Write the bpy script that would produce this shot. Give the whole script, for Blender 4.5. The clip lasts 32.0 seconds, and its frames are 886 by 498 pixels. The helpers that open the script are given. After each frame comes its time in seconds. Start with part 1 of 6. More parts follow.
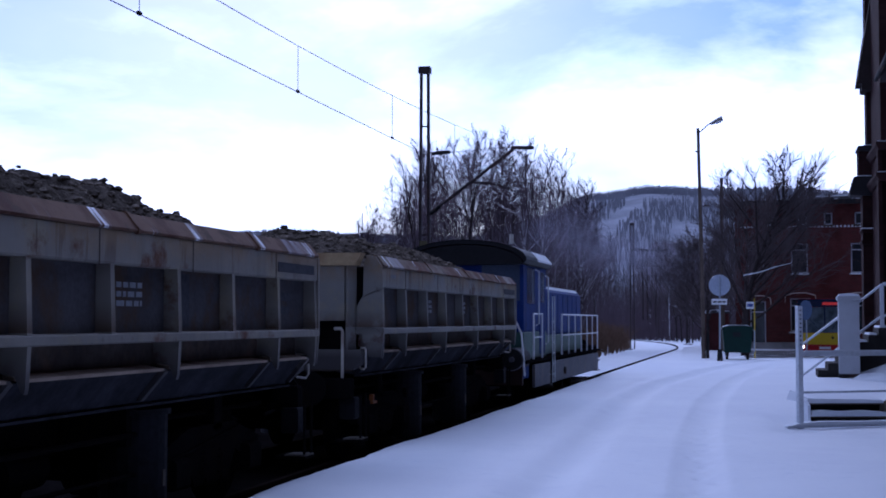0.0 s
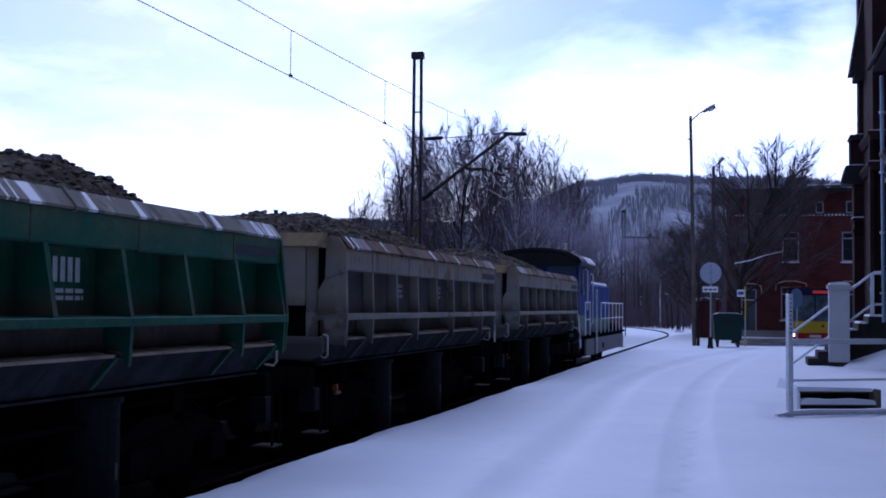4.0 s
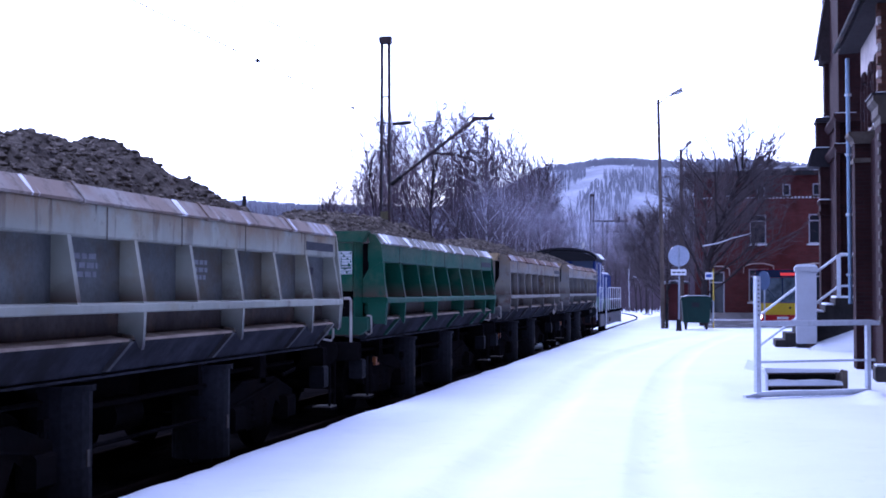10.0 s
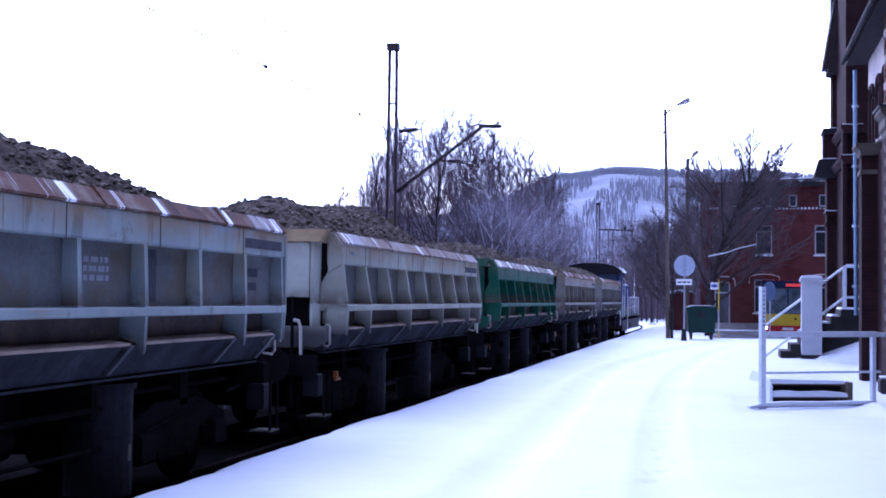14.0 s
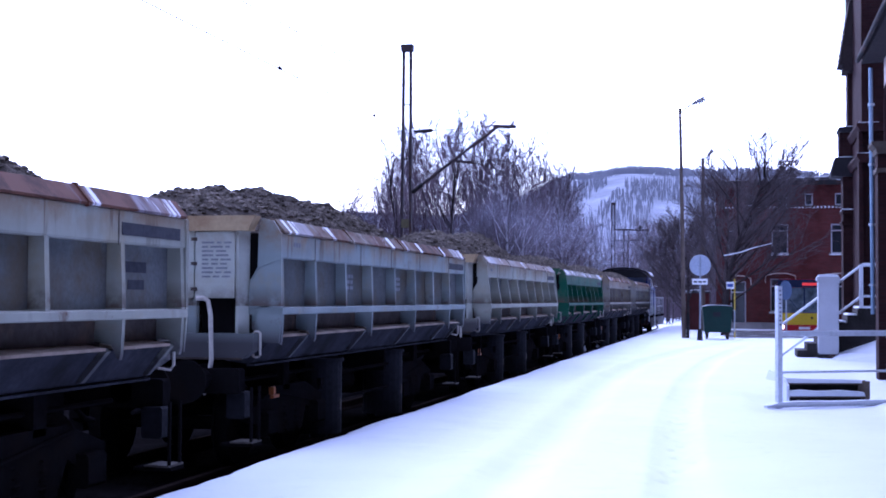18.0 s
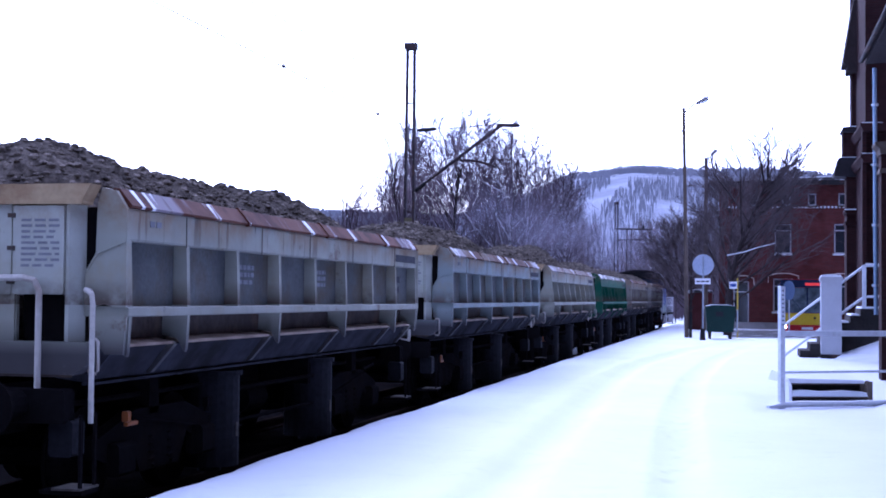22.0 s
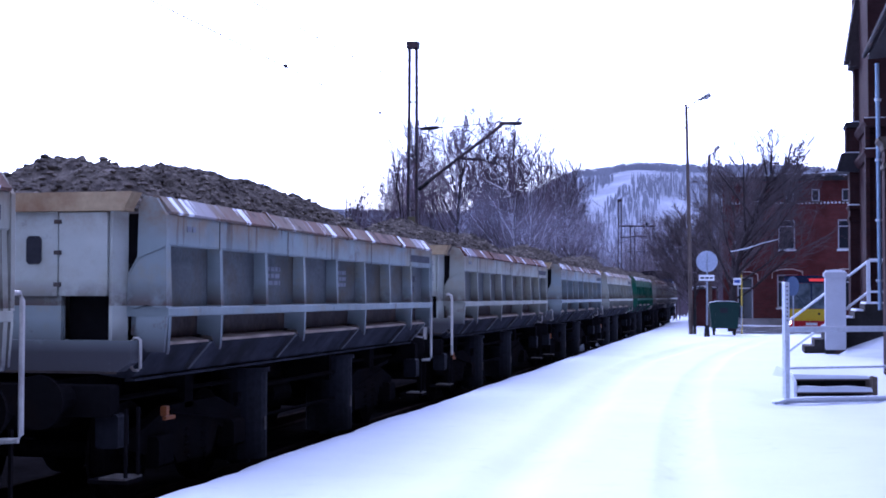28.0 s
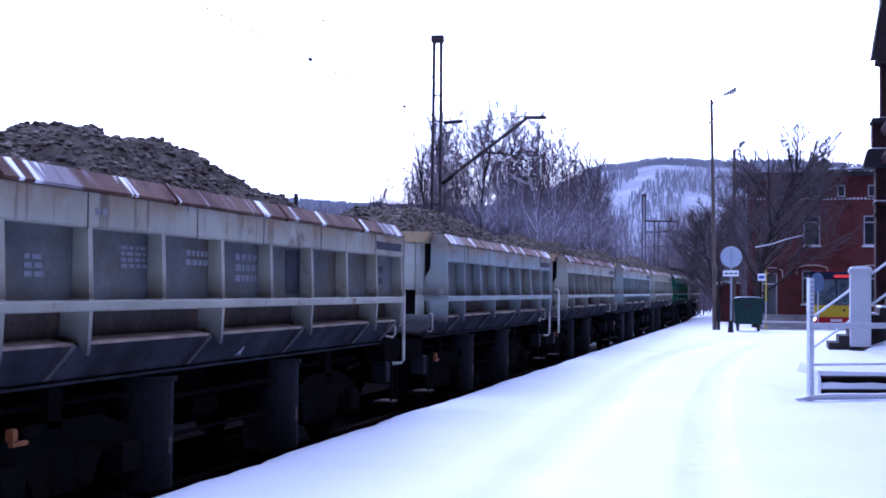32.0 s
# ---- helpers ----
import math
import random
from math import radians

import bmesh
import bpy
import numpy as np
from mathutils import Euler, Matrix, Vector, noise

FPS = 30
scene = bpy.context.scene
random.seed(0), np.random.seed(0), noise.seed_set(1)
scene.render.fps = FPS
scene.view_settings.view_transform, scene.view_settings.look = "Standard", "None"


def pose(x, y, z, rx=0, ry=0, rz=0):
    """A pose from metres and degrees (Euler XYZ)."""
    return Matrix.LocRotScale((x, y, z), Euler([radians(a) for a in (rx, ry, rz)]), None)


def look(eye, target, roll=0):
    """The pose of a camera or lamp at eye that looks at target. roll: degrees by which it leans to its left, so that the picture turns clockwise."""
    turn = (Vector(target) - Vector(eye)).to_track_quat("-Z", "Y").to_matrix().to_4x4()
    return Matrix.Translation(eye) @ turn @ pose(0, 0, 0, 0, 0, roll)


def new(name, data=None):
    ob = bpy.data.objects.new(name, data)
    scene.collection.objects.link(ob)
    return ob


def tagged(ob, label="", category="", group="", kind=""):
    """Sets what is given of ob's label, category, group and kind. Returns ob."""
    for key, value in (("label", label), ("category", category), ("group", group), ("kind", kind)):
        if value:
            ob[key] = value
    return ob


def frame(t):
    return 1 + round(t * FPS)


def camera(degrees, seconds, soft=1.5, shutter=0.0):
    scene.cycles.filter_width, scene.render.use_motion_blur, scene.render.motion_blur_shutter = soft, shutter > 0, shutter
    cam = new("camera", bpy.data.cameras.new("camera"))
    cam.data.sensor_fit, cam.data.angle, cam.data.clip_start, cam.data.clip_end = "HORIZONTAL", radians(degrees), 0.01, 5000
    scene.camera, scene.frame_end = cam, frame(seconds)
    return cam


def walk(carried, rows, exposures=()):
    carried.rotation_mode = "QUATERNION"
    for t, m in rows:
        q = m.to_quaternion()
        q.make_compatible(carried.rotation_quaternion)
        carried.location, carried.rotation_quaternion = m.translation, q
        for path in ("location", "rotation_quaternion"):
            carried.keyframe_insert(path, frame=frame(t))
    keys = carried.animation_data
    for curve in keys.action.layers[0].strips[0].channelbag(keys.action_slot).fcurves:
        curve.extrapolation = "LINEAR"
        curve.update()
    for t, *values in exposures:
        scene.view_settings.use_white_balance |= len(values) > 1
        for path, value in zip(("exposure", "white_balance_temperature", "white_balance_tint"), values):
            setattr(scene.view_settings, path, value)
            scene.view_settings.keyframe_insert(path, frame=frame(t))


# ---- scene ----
# ---- the camera and its way: a hand-held camera on the platform that only turns ----
EYE = (0.0, 0.0, 1.58)
VIEW = [  # seconds, yaw to the left of the track, pitch, roll
    (0.0, 13.274, 3.001, 0.031), (0.5, 12.996, 2.965, 0.147), (1.0, 13.066, 2.832, 0.214), (1.5, 13.363, 2.762, -0.121),
    (2.0, 13.377, 3.033, -0.19), (2.5, 13.447, 2.892, 0.268), (3.0, 13.663, 2.823, 0.296), (3.5, 13.114, 2.808, 0.004),
    (4.0, 12.921, 2.401, 0.438), (4.5, 12.734, 1.96, 0.219), (6.5, 11.907, 2.017, -0.215), (7.0, 11.596, 2.043, -0.153),
    (7.5, 11.721, 1.861, 0.059), (8.0, 11.63, 1.867, -0.09), (8.5, 11.382, 1.991, -0.064), (9.0, 12.002, 2.278, 0.301),
    (9.5, 12.034, 2.02, 0.32), (10.0, 11.617, 1.762, -0.007), (10.5, 11.682, 1.72, -0.044), (11.0, 11.845, 1.739, 0.03),
    (11.5, 11.585, 2.005, -0.292), (12.0, 11.592, 2.05, -0.086), (12.5, 11.497, 2.241, 0.586), (13.0, 11.628, 2.067, 0.444),
    (13.5, 11.725, 2.073, 0.477), (15.5, 12.403, 2.162, 0.714), (16.0, 12.653, 2.613, 0.54), (16.5, 13.201, 2.446, 0.533),
    (17.0, 12.662, 2.416, 0.373), (17.5, 12.326, 2.368, 0.064), (18.0, 12.492, 2.095, 0.329), (18.5, 12.509, 2.012, 0.198),
    (19.0, 12.221, 2.036, 0.0), (19.5, 12.349, 2.064, 0.275), (20.0, 12.675, 2.142, 0.235), (20.5, 11.75, 2.751, 0.01),
    (21.0, 12.415, 2.688, 0.297), (21.5, 12.393, 2.415, 0.346), (22.0, 12.616, 2.036, 0.564), (22.5, 12.529, 2.125, 0.54),
    (23.0, 12.353, 1.937, -0.148), (23.5, 12.556, 1.962, 0.055), (24.0, 13.142, 2.082, 0.429), (24.5, 12.247, 2.07, 0.502),
    (25.0, 12.98, 2.132, 0.516), (25.5, 13.346, 1.979, 0.412), (26.0, 13.725, 1.969, 0.695), (26.5, 13.518, 1.897, 0.376),
    (28.5, 12.703, 1.982, 0.147), (29.0, 13.557, 2.023, 0.366), (29.5, 13.661, 2.046, 0.119), (30.0, 13.7, 1.951, 0.321),
    (30.5, 13.947, 1.872, 0.677), (31.0, 13.929, 1.595, 0.169), (31.5, 13.651, 1.696, 0.056), (32.0, 13.753, 1.707, 0.493)]


def aim(yaw, pitch, roll):
    y, p = radians(yaw), radians(pitch)
    way = Vector((-math.sin(y) * math.cos(p), math.cos(y) * math.cos(p), math.sin(p)))
    return look(EYE, Vector(EYE) + way, roll)


cam = camera(36.18, 32.0, soft=1.8)
walk(cam, [(t, aim(a, b, c)) for t, a, b, c in VIEW],
     exposures=[(0.0, -0.88, 4950, 31), (4.4, -0.88, 4950, 31), (6.4, 0.14, 4950, 36), (7.5, 0.36, 4950, 39), (9.5, 0.63, 4940, 40), (32.0, 0.66, 4920, 40)])

# ---- sky and sun: high broken cloud, bright towards the hidden sun ahead ----
world = bpy.data.worlds.new("sky")
scene.world = world
world.use_nodes = True
wt = world.node_tree
wt.nodes.clear()


def wnode(kind, **given):
    n = wt.nodes.new(kind)
    for k, v in given.items():
        n.inputs[k].default_value = v
    return n


sky = wnode("ShaderNodeTexSky")
sky.sky_type, sky.sun_disc = "NISHITA", False
sky.sun_elevation, sky.sun_rotation = radians(24), radians(-20)
sky.altitude, sky.air_density, sky.dust_density, sky.ozone_density = 400, 1.0, 0.6, 2.0
skyblue = wnode("ShaderNodeHueSaturation", Saturation=1.7, Value=0.95)
skylevel = wnode("ShaderNodeVectorMath")
skylevel.operation = "SCALE"
skylevel.inputs["Scale"].default_value = 0.115
coord = wnode("ShaderNodeTexCoord")
mapping = wnode("ShaderNodeMapping")
mapping.inputs["Scale"].default_value = (1.0, 1.0, 2.6)
mapping.inputs["Location"].default_value = (0.45, 0.0, 0.3)
clouds = wnode("ShaderNodeTexNoise", Scale=3.2, Detail=7.0, Roughness=0.56, Distortion=0.25)
ramp = wnode("ShaderNodeValToRGB")
ramp.color_ramp.elements[0].position, ramp.color_ramp.elements[1].position = 0.40, 0.58
puffs = wnode("ShaderNodeTexNoise", Scale=7.0, Detail=6.0, Roughness=0.6)
puffcol = wnode("ShaderNodeValToRGB")
puffcol.color_ramp.elements[0].position, puffcol.color_ramp.elements[1].position = 0.30, 0.62
ramp.color_ramp.elements[0].color = (0.12, 0.12, 0.12, 1)
puffcol.color_ramp.elements[0].color = (1.40, 1.70, 2.10, 1)
puffcol.color_ramp.elements[1].color = (2.2, 2.27, 2.4, 1)
blend = wnode("ShaderNodeMix")
blend.data_type = "RGBA"
back = wnode("ShaderNodeBackground", Strength=1.0)
out = wnode("ShaderNodeOutputWorld")
wt.links.new(coord.outputs["Generated"], mapping.inputs["Vector"])
wt.links.new(mapping.outputs["Vector"], clouds.inputs["Vector"])
wt.links.new(mapping.outputs["Vector"], puffs.inputs["Vector"])
wt.links.new(clouds.outputs["Fac"], ramp.inputs["Fac"])
wt.links.new(puffs.outputs["Fac"], puffcol.inputs["Fac"])
wt.links.new(sky.outputs["Color"], skyblue.inputs["Color"])
wt.links.new(skyblue.outputs["Color"], skylevel.inputs[0])
wt.links.new(ramp.outputs["Color"], blend.inputs[0])
wt.links.new(skylevel.outputs["Vector"], blend.inputs[6])
wt.links.new(puffcol.outputs["Color"], blend.inputs[7])
toward = wnode("ShaderNodeVectorMath")
toward.operation = "DOT_PRODUCT"
SUN = Vector((-math.sin(radians(20)) * math.cos(radians(24)), math.cos(radians(20)) * math.cos(radians(24)), math.sin(radians(24))))
toward.inputs[1].default_value = SUN
glow = wnode("ShaderNodeMapRange")
glow.inputs[1].default_value, glow.inputs[2].default_value, glow.inputs[3].default_value, glow.inputs[4].default_value = -0.7, 1.0, 0.20, 1.30
lit = wnode("ShaderNodeVectorMath")
lit.operation = "SCALE"
wt.links.new(coord.outputs["Generated"], toward.inputs[0])
wt.links.new(toward.outputs["Value"], glow.inputs[0])
wt.links.new(blend.outputs[2], lit.inputs[0])
wt.links.new(glow.outputs[0], lit.inputs["Scale"])
wt.links.new(lit.outputs["Vector"], back.inputs["Color"])
wt.links.new(back.outputs["Background"], out.inputs["Surface"])

sun_data = bpy.data.lights.new("sun", "SUN")
sun_data.energy, sun_data.angle, sun_data.color = 0.9, radians(14), (1.0, 0.95, 0.88)
sun = new("sun", sun_data)
sun.matrix_world = look((0, 0, 50), Vector((0, 0, 50)) - Vector((-math.sin(radians(20)), math.cos(radians(20)), math.tan(radians(24)))))

# ---- materials ----
MATS = {}


def tree_of(name):
    m = bpy.data.materials.new(name)
    m.use_nodes = True
    nt = m.node_tree
    return m, nt, nt.nodes["Principled BSDF"]


def link(nt, a, b):
    nt.links.new(a, b)


def noise_node(nt, src, scale, detail=5.0, rough=0.6, stretch=None):
    n = nt.nodes.new("ShaderNodeTexNoise")
    n.inputs["Scale"].default_value, n.inputs["Detail"].default_value, n.inputs["Roughness"].default_value = scale, detail, rough
    if stretch:
        mp = nt.nodes.new("ShaderNodeMapping")
        mp.inputs["Scale"].default_value = stretch
        link(nt, src, mp.inputs["Vector"])
        src = mp.outputs["Vector"]
    link(nt, src, n.inputs["Vector"])
    return n.outputs["Fac"]


def ramp_node(nt, fac, lo, hi, c0=(0, 0, 0, 1), c1=(1, 1, 1, 1)):
    r = nt.nodes.new("ShaderNodeValToRGB")
    r.color_ramp.elements[0].position, r.color_ramp.elements[1].position = lo, hi
    r.color_ramp.elements[0].color, r.color_ramp.elements[1].color = c0, c1
    link(nt, fac, r.inputs["Fac"])
    return r.outputs["Color"]


def mix_node(nt, fac, a, b):
    n = nt.nodes.new("ShaderNodeMix")
    n.data_type = "RGBA"
    for sock, v in ((0, fac), (6, a), (7, b)):
        if isinstance(v, (int, float)):
            n.inputs[sock].default_value = v
        elif isinstance(v, tuple):
            n.inputs[sock].default_value = (*v[:3], 1)
        else:
            link(nt, v, n.inputs[sock])
    return n.outputs[2]


def bump_node(nt, bsdf, height, strength, distance):
    b = nt.nodes.new("ShaderNodeBump")
    b.inputs["Strength"].default_value, b.inputs["Distance"].default_value = strength, distance
    link(nt, height, b.inputs["Height"])
    link(nt, b.outputs["Normal"], bsdf.inputs["Normal"])


def plain(name, col, rough=0.6, metal=0.0, var=0.25, big=1.3, fine=18.0, bump=0.15, dist=0.01, second=None, amount=0.0, band=(0.5, 0.68), stretch=None, vary=0.0, spec=0.2):
    """A surface with broad and fine variation and an optional second colour in patches."""
    if name in MATS:
        return MATS[name]
    m, nt, b = tree_of(name)
    tc = nt.nodes.new("ShaderNodeTexCoord").outputs["Object"]
    dark, light = tuple(c * (1 - var) for c in col), tuple(min(1, c * (1 + var)) for c in col)
    n1, n2 = noise_node(nt, tc, big), noise_node(nt, tc, fine, 6.0)
    c = mix_node(nt, ramp_node(nt, n1, 0.3, 0.7), dark, light)
    c = mix_node(nt, ramp_node(nt, n2, 0.42, 0.75), c, mix_node(nt, 0.5, c, tuple(x * 0.55 for x in col)))
    if second:
        n3 = noise_node(nt, tc, big * 1.7, 8.0, 0.65, stretch)
        f = ramp_node(nt, n3, *band)
        mul = nt.nodes.new("ShaderNodeMath")
        mul.operation = "MULTIPLY"
        mul.inputs[1].default_value = amount
        link(nt, f, mul.inputs[0])
        c = mix_node(nt, mul.outputs[0], c, second)
    if vary:
        info = nt.nodes.new("ShaderNodeObjectInfo")
        hv = nt.nodes.new("ShaderNodeHueSaturation")
        mr = nt.nodes.new("ShaderNodeMapRange")
        mr.inputs[3].default_value, mr.inputs[4].default_value = 1 - vary, 1 + vary
        link(nt, info.outputs["Random"], mr.inputs[0])
        link(nt, mr.outputs[0], hv.inputs["Value"])
        link(nt, c, hv.inputs["Color"])
        c = hv.outputs["Color"]
    link(nt, c, b.inputs["Base Color"])
    b.inputs["Metallic"].default_value = metal
    b.inputs["Specular IOR Level"].default_value = spec
    link(nt, ramp_node(nt, n2, 0.2, 0.8, (rough * 0.8,) * 3 + (1,), (min(1, rough * 1.2),) * 3 + (1,)), b.inputs["Roughness"])
    if bump:
        bump_node(nt, b, n2, bump, dist)
    MATS[name] = m
    return m


def snow_mat():
    m, nt, b = tree_of("snow")
    tc = nt.nodes.new("ShaderNodeTexCoord").outputs["Object"]
    n1, n2, n3 = noise_node(nt, tc, 0.35), noise_node(nt, tc, 3.0, 8.0), noise_node(nt, tc, 45.0, 4.0)
    c = mix_node(nt, ramp_node(nt, n1, 0.35, 0.7), (0.67, 0.70, 0.755), (0.72, 0.75, 0.79))
    c = mix_node(nt, ramp_node(nt, n2, 0.58, 0.8), c, (0.61, 0.65, 0.72))
    link(nt, c, b.inputs["Base Color"])
    b.inputs["Roughness"].default_value = 0.75
    b.inputs["Specular IOR Level"].default_value = 0.2
    b.inputs["Subsurface Weight"].default_value = 0.0
    add = nt.nodes.new("ShaderNodeMath")
    add.operation = "MULTIPLY_ADD"
    add.inputs[1].default_value = 0.15
    link(nt, n3, add.inputs[0])
    link(nt, n2, add.inputs[2])
    bump_node(nt, b, add.outputs[0], 0.35, 0.05)
    MATS["snow"] = m
    return m


def brick_mat(name, c1, c2, mortar, scale=1.0):
    m, nt, b = tree_of(name)
    tc = nt.nodes.new("ShaderNodeTexCoord").outputs["Object"]
    sep = nt.nodes.new("ShaderNodeSeparateXYZ")
    link(nt, tc, sep.inputs[0])
    add = nt.nodes.new("ShaderNodeMath")
    link(nt, sep.outputs[0], add.inputs[0])
    link(nt, sep.outputs[1], add.inputs[1])
    com = nt.nodes.new("ShaderNodeCombineXYZ")
    link(nt, add.outputs[0], com.inputs[0])
    link(nt, sep.outputs[2], com.inputs[1])
    t = nt.nodes.new("ShaderNodeTexBrick")
    t.inputs["Scale"].default_value = scale
    t.inputs["Brick Width"].default_value, t.inputs["Row Height"].default_value = 0.26, 0.077
    t.inputs["Mortar Size"].default_value = 0.006
    t.inputs["Color1"].default_value, t.inputs["Color2"].default_value, t.inputs["Mortar"].default_value = (*c1, 1), (*c2, 1), (*mortar, 1)
    link(nt, com.outputs[0], t.inputs["Vector"])
    n1 = noise_node(nt, tc, 0.9, 6.0)
    c = mix_node(nt, ramp_node(nt, n1, 0.45, 0.75), t.outputs["Color"], tuple(x * 0.45 for x in c1))
    link(nt, c, b.inputs["Base Color"])
    b.inputs["Roughness"].default_value = 0.9
    b.inputs["Specular IOR Level"].default_value = 0.08
    inv = nt.nodes.new("ShaderNodeMath")
    inv.operation = "SUBTRACT"
    inv.inputs[0].default_value = 1.0
    link(nt, t.outputs["Fac"], inv.inputs[1])
    bump_node(nt, b, inv.outputs[0], 0.5, 0.01)
    MATS[name] = m
    return m


SNOW = snow_mat()
BRICK = brick_mat("station_brick", (0.034, 0.013, 0.013), (0.023, 0.010, 0.011), (0.026, 0.020, 0.020))
BRICK2 = brick_mat("house_brick", (0.112, 0.031, 0.029), (0.082, 0.025, 0.024), (0.08, 0.052, 0.047))
STONE = plain("sandstone", (0.07, 0.055, 0.044), 0.85, var=0.3, second=(0.12, 0.1, 0.08), amount=0.8)
PLASTER = plain("cream_plaster", (0.55, 0.47, 0.42), 0.9, var=0.15, second=(0.3, 0.25, 0.22), amount=0.5)
ZINC = plain("zinc_sheet", (0.36, 0.40, 0.46), 0.4, 0.7)
WHITE = plain("white_railing_paint", (0.62, 0.66, 0.72), 0.45, var=0.08, second=(0.25, 0.17, 0.12), amount=0.5, band=(0.66, 0.74))
DARKSTEEL = plain("dark_steel", (0.012, 0.012, 0.014), 0.7, 0.0, spec=0.2, second=(0.09, 0.05, 0.035), amount=0.7)
# brake-dusted steel; its near-black also stands in for shade in wagon gaps
DUSTSHADE = plain("brake_dust_and_gap_shade", (0.0085, 0.0080, 0.0092), 1.0, 0.0, second=(0.012, 0.009, 0.008), amount=0.7, spec=0.0)
RAILSTEEL = plain("rail_steel", (0.016, 0.012, 0.011), 0.9, 0.0, second=(0.02, 0.014, 0.012), amount=0.6, spec=0.0)
BALLAST = plain("ballast", (0.007, 0.0063, 0.0066), 0.95, var=0.5, big=1.1, fine=14.0, bump=1.0, dist=0.06, second=(0.70, 0.73, 0.80), amount=1.0, band=(0.74, 0.78), spec=0.05)
WOOD = plain("weathered_wood", (0.09, 0.07, 0.055), 0.85, var=0.35, stretch=(1, 8, 1), second=(0.03, 0.025, 0.02), amount=0.7)
POLEWOOD = plain("lamp_pole_wood", (0.11, 0.085, 0.07), 0.85, var=0.3, second=(0.04, 0.03, 0.03), amount=0.7, stretch=(6, 6, 0.4))
MASTSTEEL = plain("mast_steel", (0.045, 0.035, 0.04), 0.7, 0.2, second=(0.09, 0.045, 0.03), amount=0.6)
BARK = plain("dark_bark", (0.055, 0.045, 0.045), 0.95, var=0.35, fine=30.0, bump=0.5, vary=0.25, spec=0.0)
BIRCH = plain("birch_bark", (0.40, 0.375, 0.40), 0.8, var=0.2, second=(0.05, 0.045, 0.045), amount=0.9, stretch=(1, 1, 4), band=(0.5, 0.56), spec=0.0)
BROADTWIG = plain("grey_twigs", (0.115, 0.095, 0.098), 0.95, var=0.3, bump=0.0, vary=0.25, spec=0.0)
TWIG = plain("twigs", (0.115, 0.088, 0.104), 0.95, var=0.3, bump=0.0, vary=0.25, spec=0.0)
# paler than the near twigs: some distance haze is in the colour
FARTWIG = plain("hazy_far_twigs", (0.15, 0.125, 0.130), 0.95, var=0.25, bump=0.0, vary=0.2, spec=0.0)
SCRUB = plain("dry_scrub", (0.13, 0.085, 0.06), 0.95, var=0.4, bump=0.0, vary=0.3, spec=0.0)
LOAD = plain("load_rubble", (0.160, 0.136, 0.113), 0.95, var=0.4, big=3.2, fine=19.0, bump=1.0, dist=0.05, second=(0.06, 0.050, 0.046), amount=0.8, band=(0.48, 0.62), spec=0.0)


def vary_islands(m, lo, hi):
    """Loose pieces of one mesh differ in brightness."""
    nt = m.node_tree
    sock = nt.nodes["Principled BSDF"].inputs["Base Color"]
    src = sock.links[0].from_socket
    geo, mr, hv = nt.nodes.new("ShaderNodeNewGeometry"), nt.nodes.new("ShaderNodeMapRange"), nt.nodes.new("ShaderNodeHueSaturation")
    mr.inputs[3].default_value, mr.inputs[4].default_value = lo, hi
    link(nt, geo.outputs["Random Per Island"], mr.inputs[0])
    link(nt, mr.outputs[0], hv.inputs["Value"])
    link(nt, src, hv.inputs["Color"])
    link(nt, hv.outputs["Color"], sock)


vary_islands(LOAD, 0.55, 1.75)
GREENBIN = plain("green_plastic", (0.007, 0.032, 0.026), 0.5, var=0.2)
ASPHALT = plain("wet_asphalt", (0.05, 0.05, 0.056), 0.4, var=0.3, second=(0.7, 0.73, 0.78), amount=0.95, band=(0.55, 0.6), big=0.5)
GLASS = plain("window_glass", (0.02, 0.024, 0.03), 0.08, 0.0, var=0.1, bump=0.0, spec=0.5)
FRAMEWHITE = plain("white_window_paint", (0.72, 0.74, 0.78), 0.5, var=0.08)
ROOFDARK = plain("roof_felt", (0.06, 0.055, 0.06), 0.8, second=(0.7, 0.72, 0.78), amount=0.9, band=(0.52, 0.6))
SIGNGREY = plain("sign_back_aluminium", (0.40, 0.45, 0.56), 0.45, 0.5, var=0.08)
SIGNWHITE = plain("sign_white", (0.75, 0.77, 0.8), 0.5, var=0.05)
BLACKINK = plain("black_ink", (0.02, 0.02, 0.025), 0.7, var=0.1, bump=0.0)
PLATE = plain("painted_over_panel", (0.036, 0.038, 0.048), 0.7, var=0.2)
FADEDINK = plain("faded_lettering", (0.215, 0.225, 0.25), 0.8, var=0.25, bump=0.0)
WHITEINK = plain("white_lettering", (0.55, 0.6, 0.62), 0.7, var=0.25, bump=0.0)
CONCRETE = plain("concrete", (0.27, 0.26, 0.26), 0.9, var=0.25)
PIERGREY = plain("grey_pier_paint", (0.44, 0.46, 0.50), 0.8, var=0.07, fine=70.0, second=(0.36, 0.36, 0.38), amount=0.5)
RUSTCREAM = plain("cream_rusted_sheet", (0.40, 0.30, 0.17), 0.7, var=0.25, second=(0.20, 0.10, 0.045), amount=0.8, band=(0.46, 0.7))
BROWNFLOOR = plain("muddy_ledge", (0.31, 0.245, 0.19), 0.9, var=0.3, second=(0.15, 0.105, 0.08), amount=0.8)
# recess wall: brown grime, with recess shade added to its dark colour
GRIMESHADE = plain("grimed_shaded_lower_wall", (0.055, 0.045, 0.04), 0.95, var=0.45, second=(0.12, 0.08, 0.055), amount=0.6)
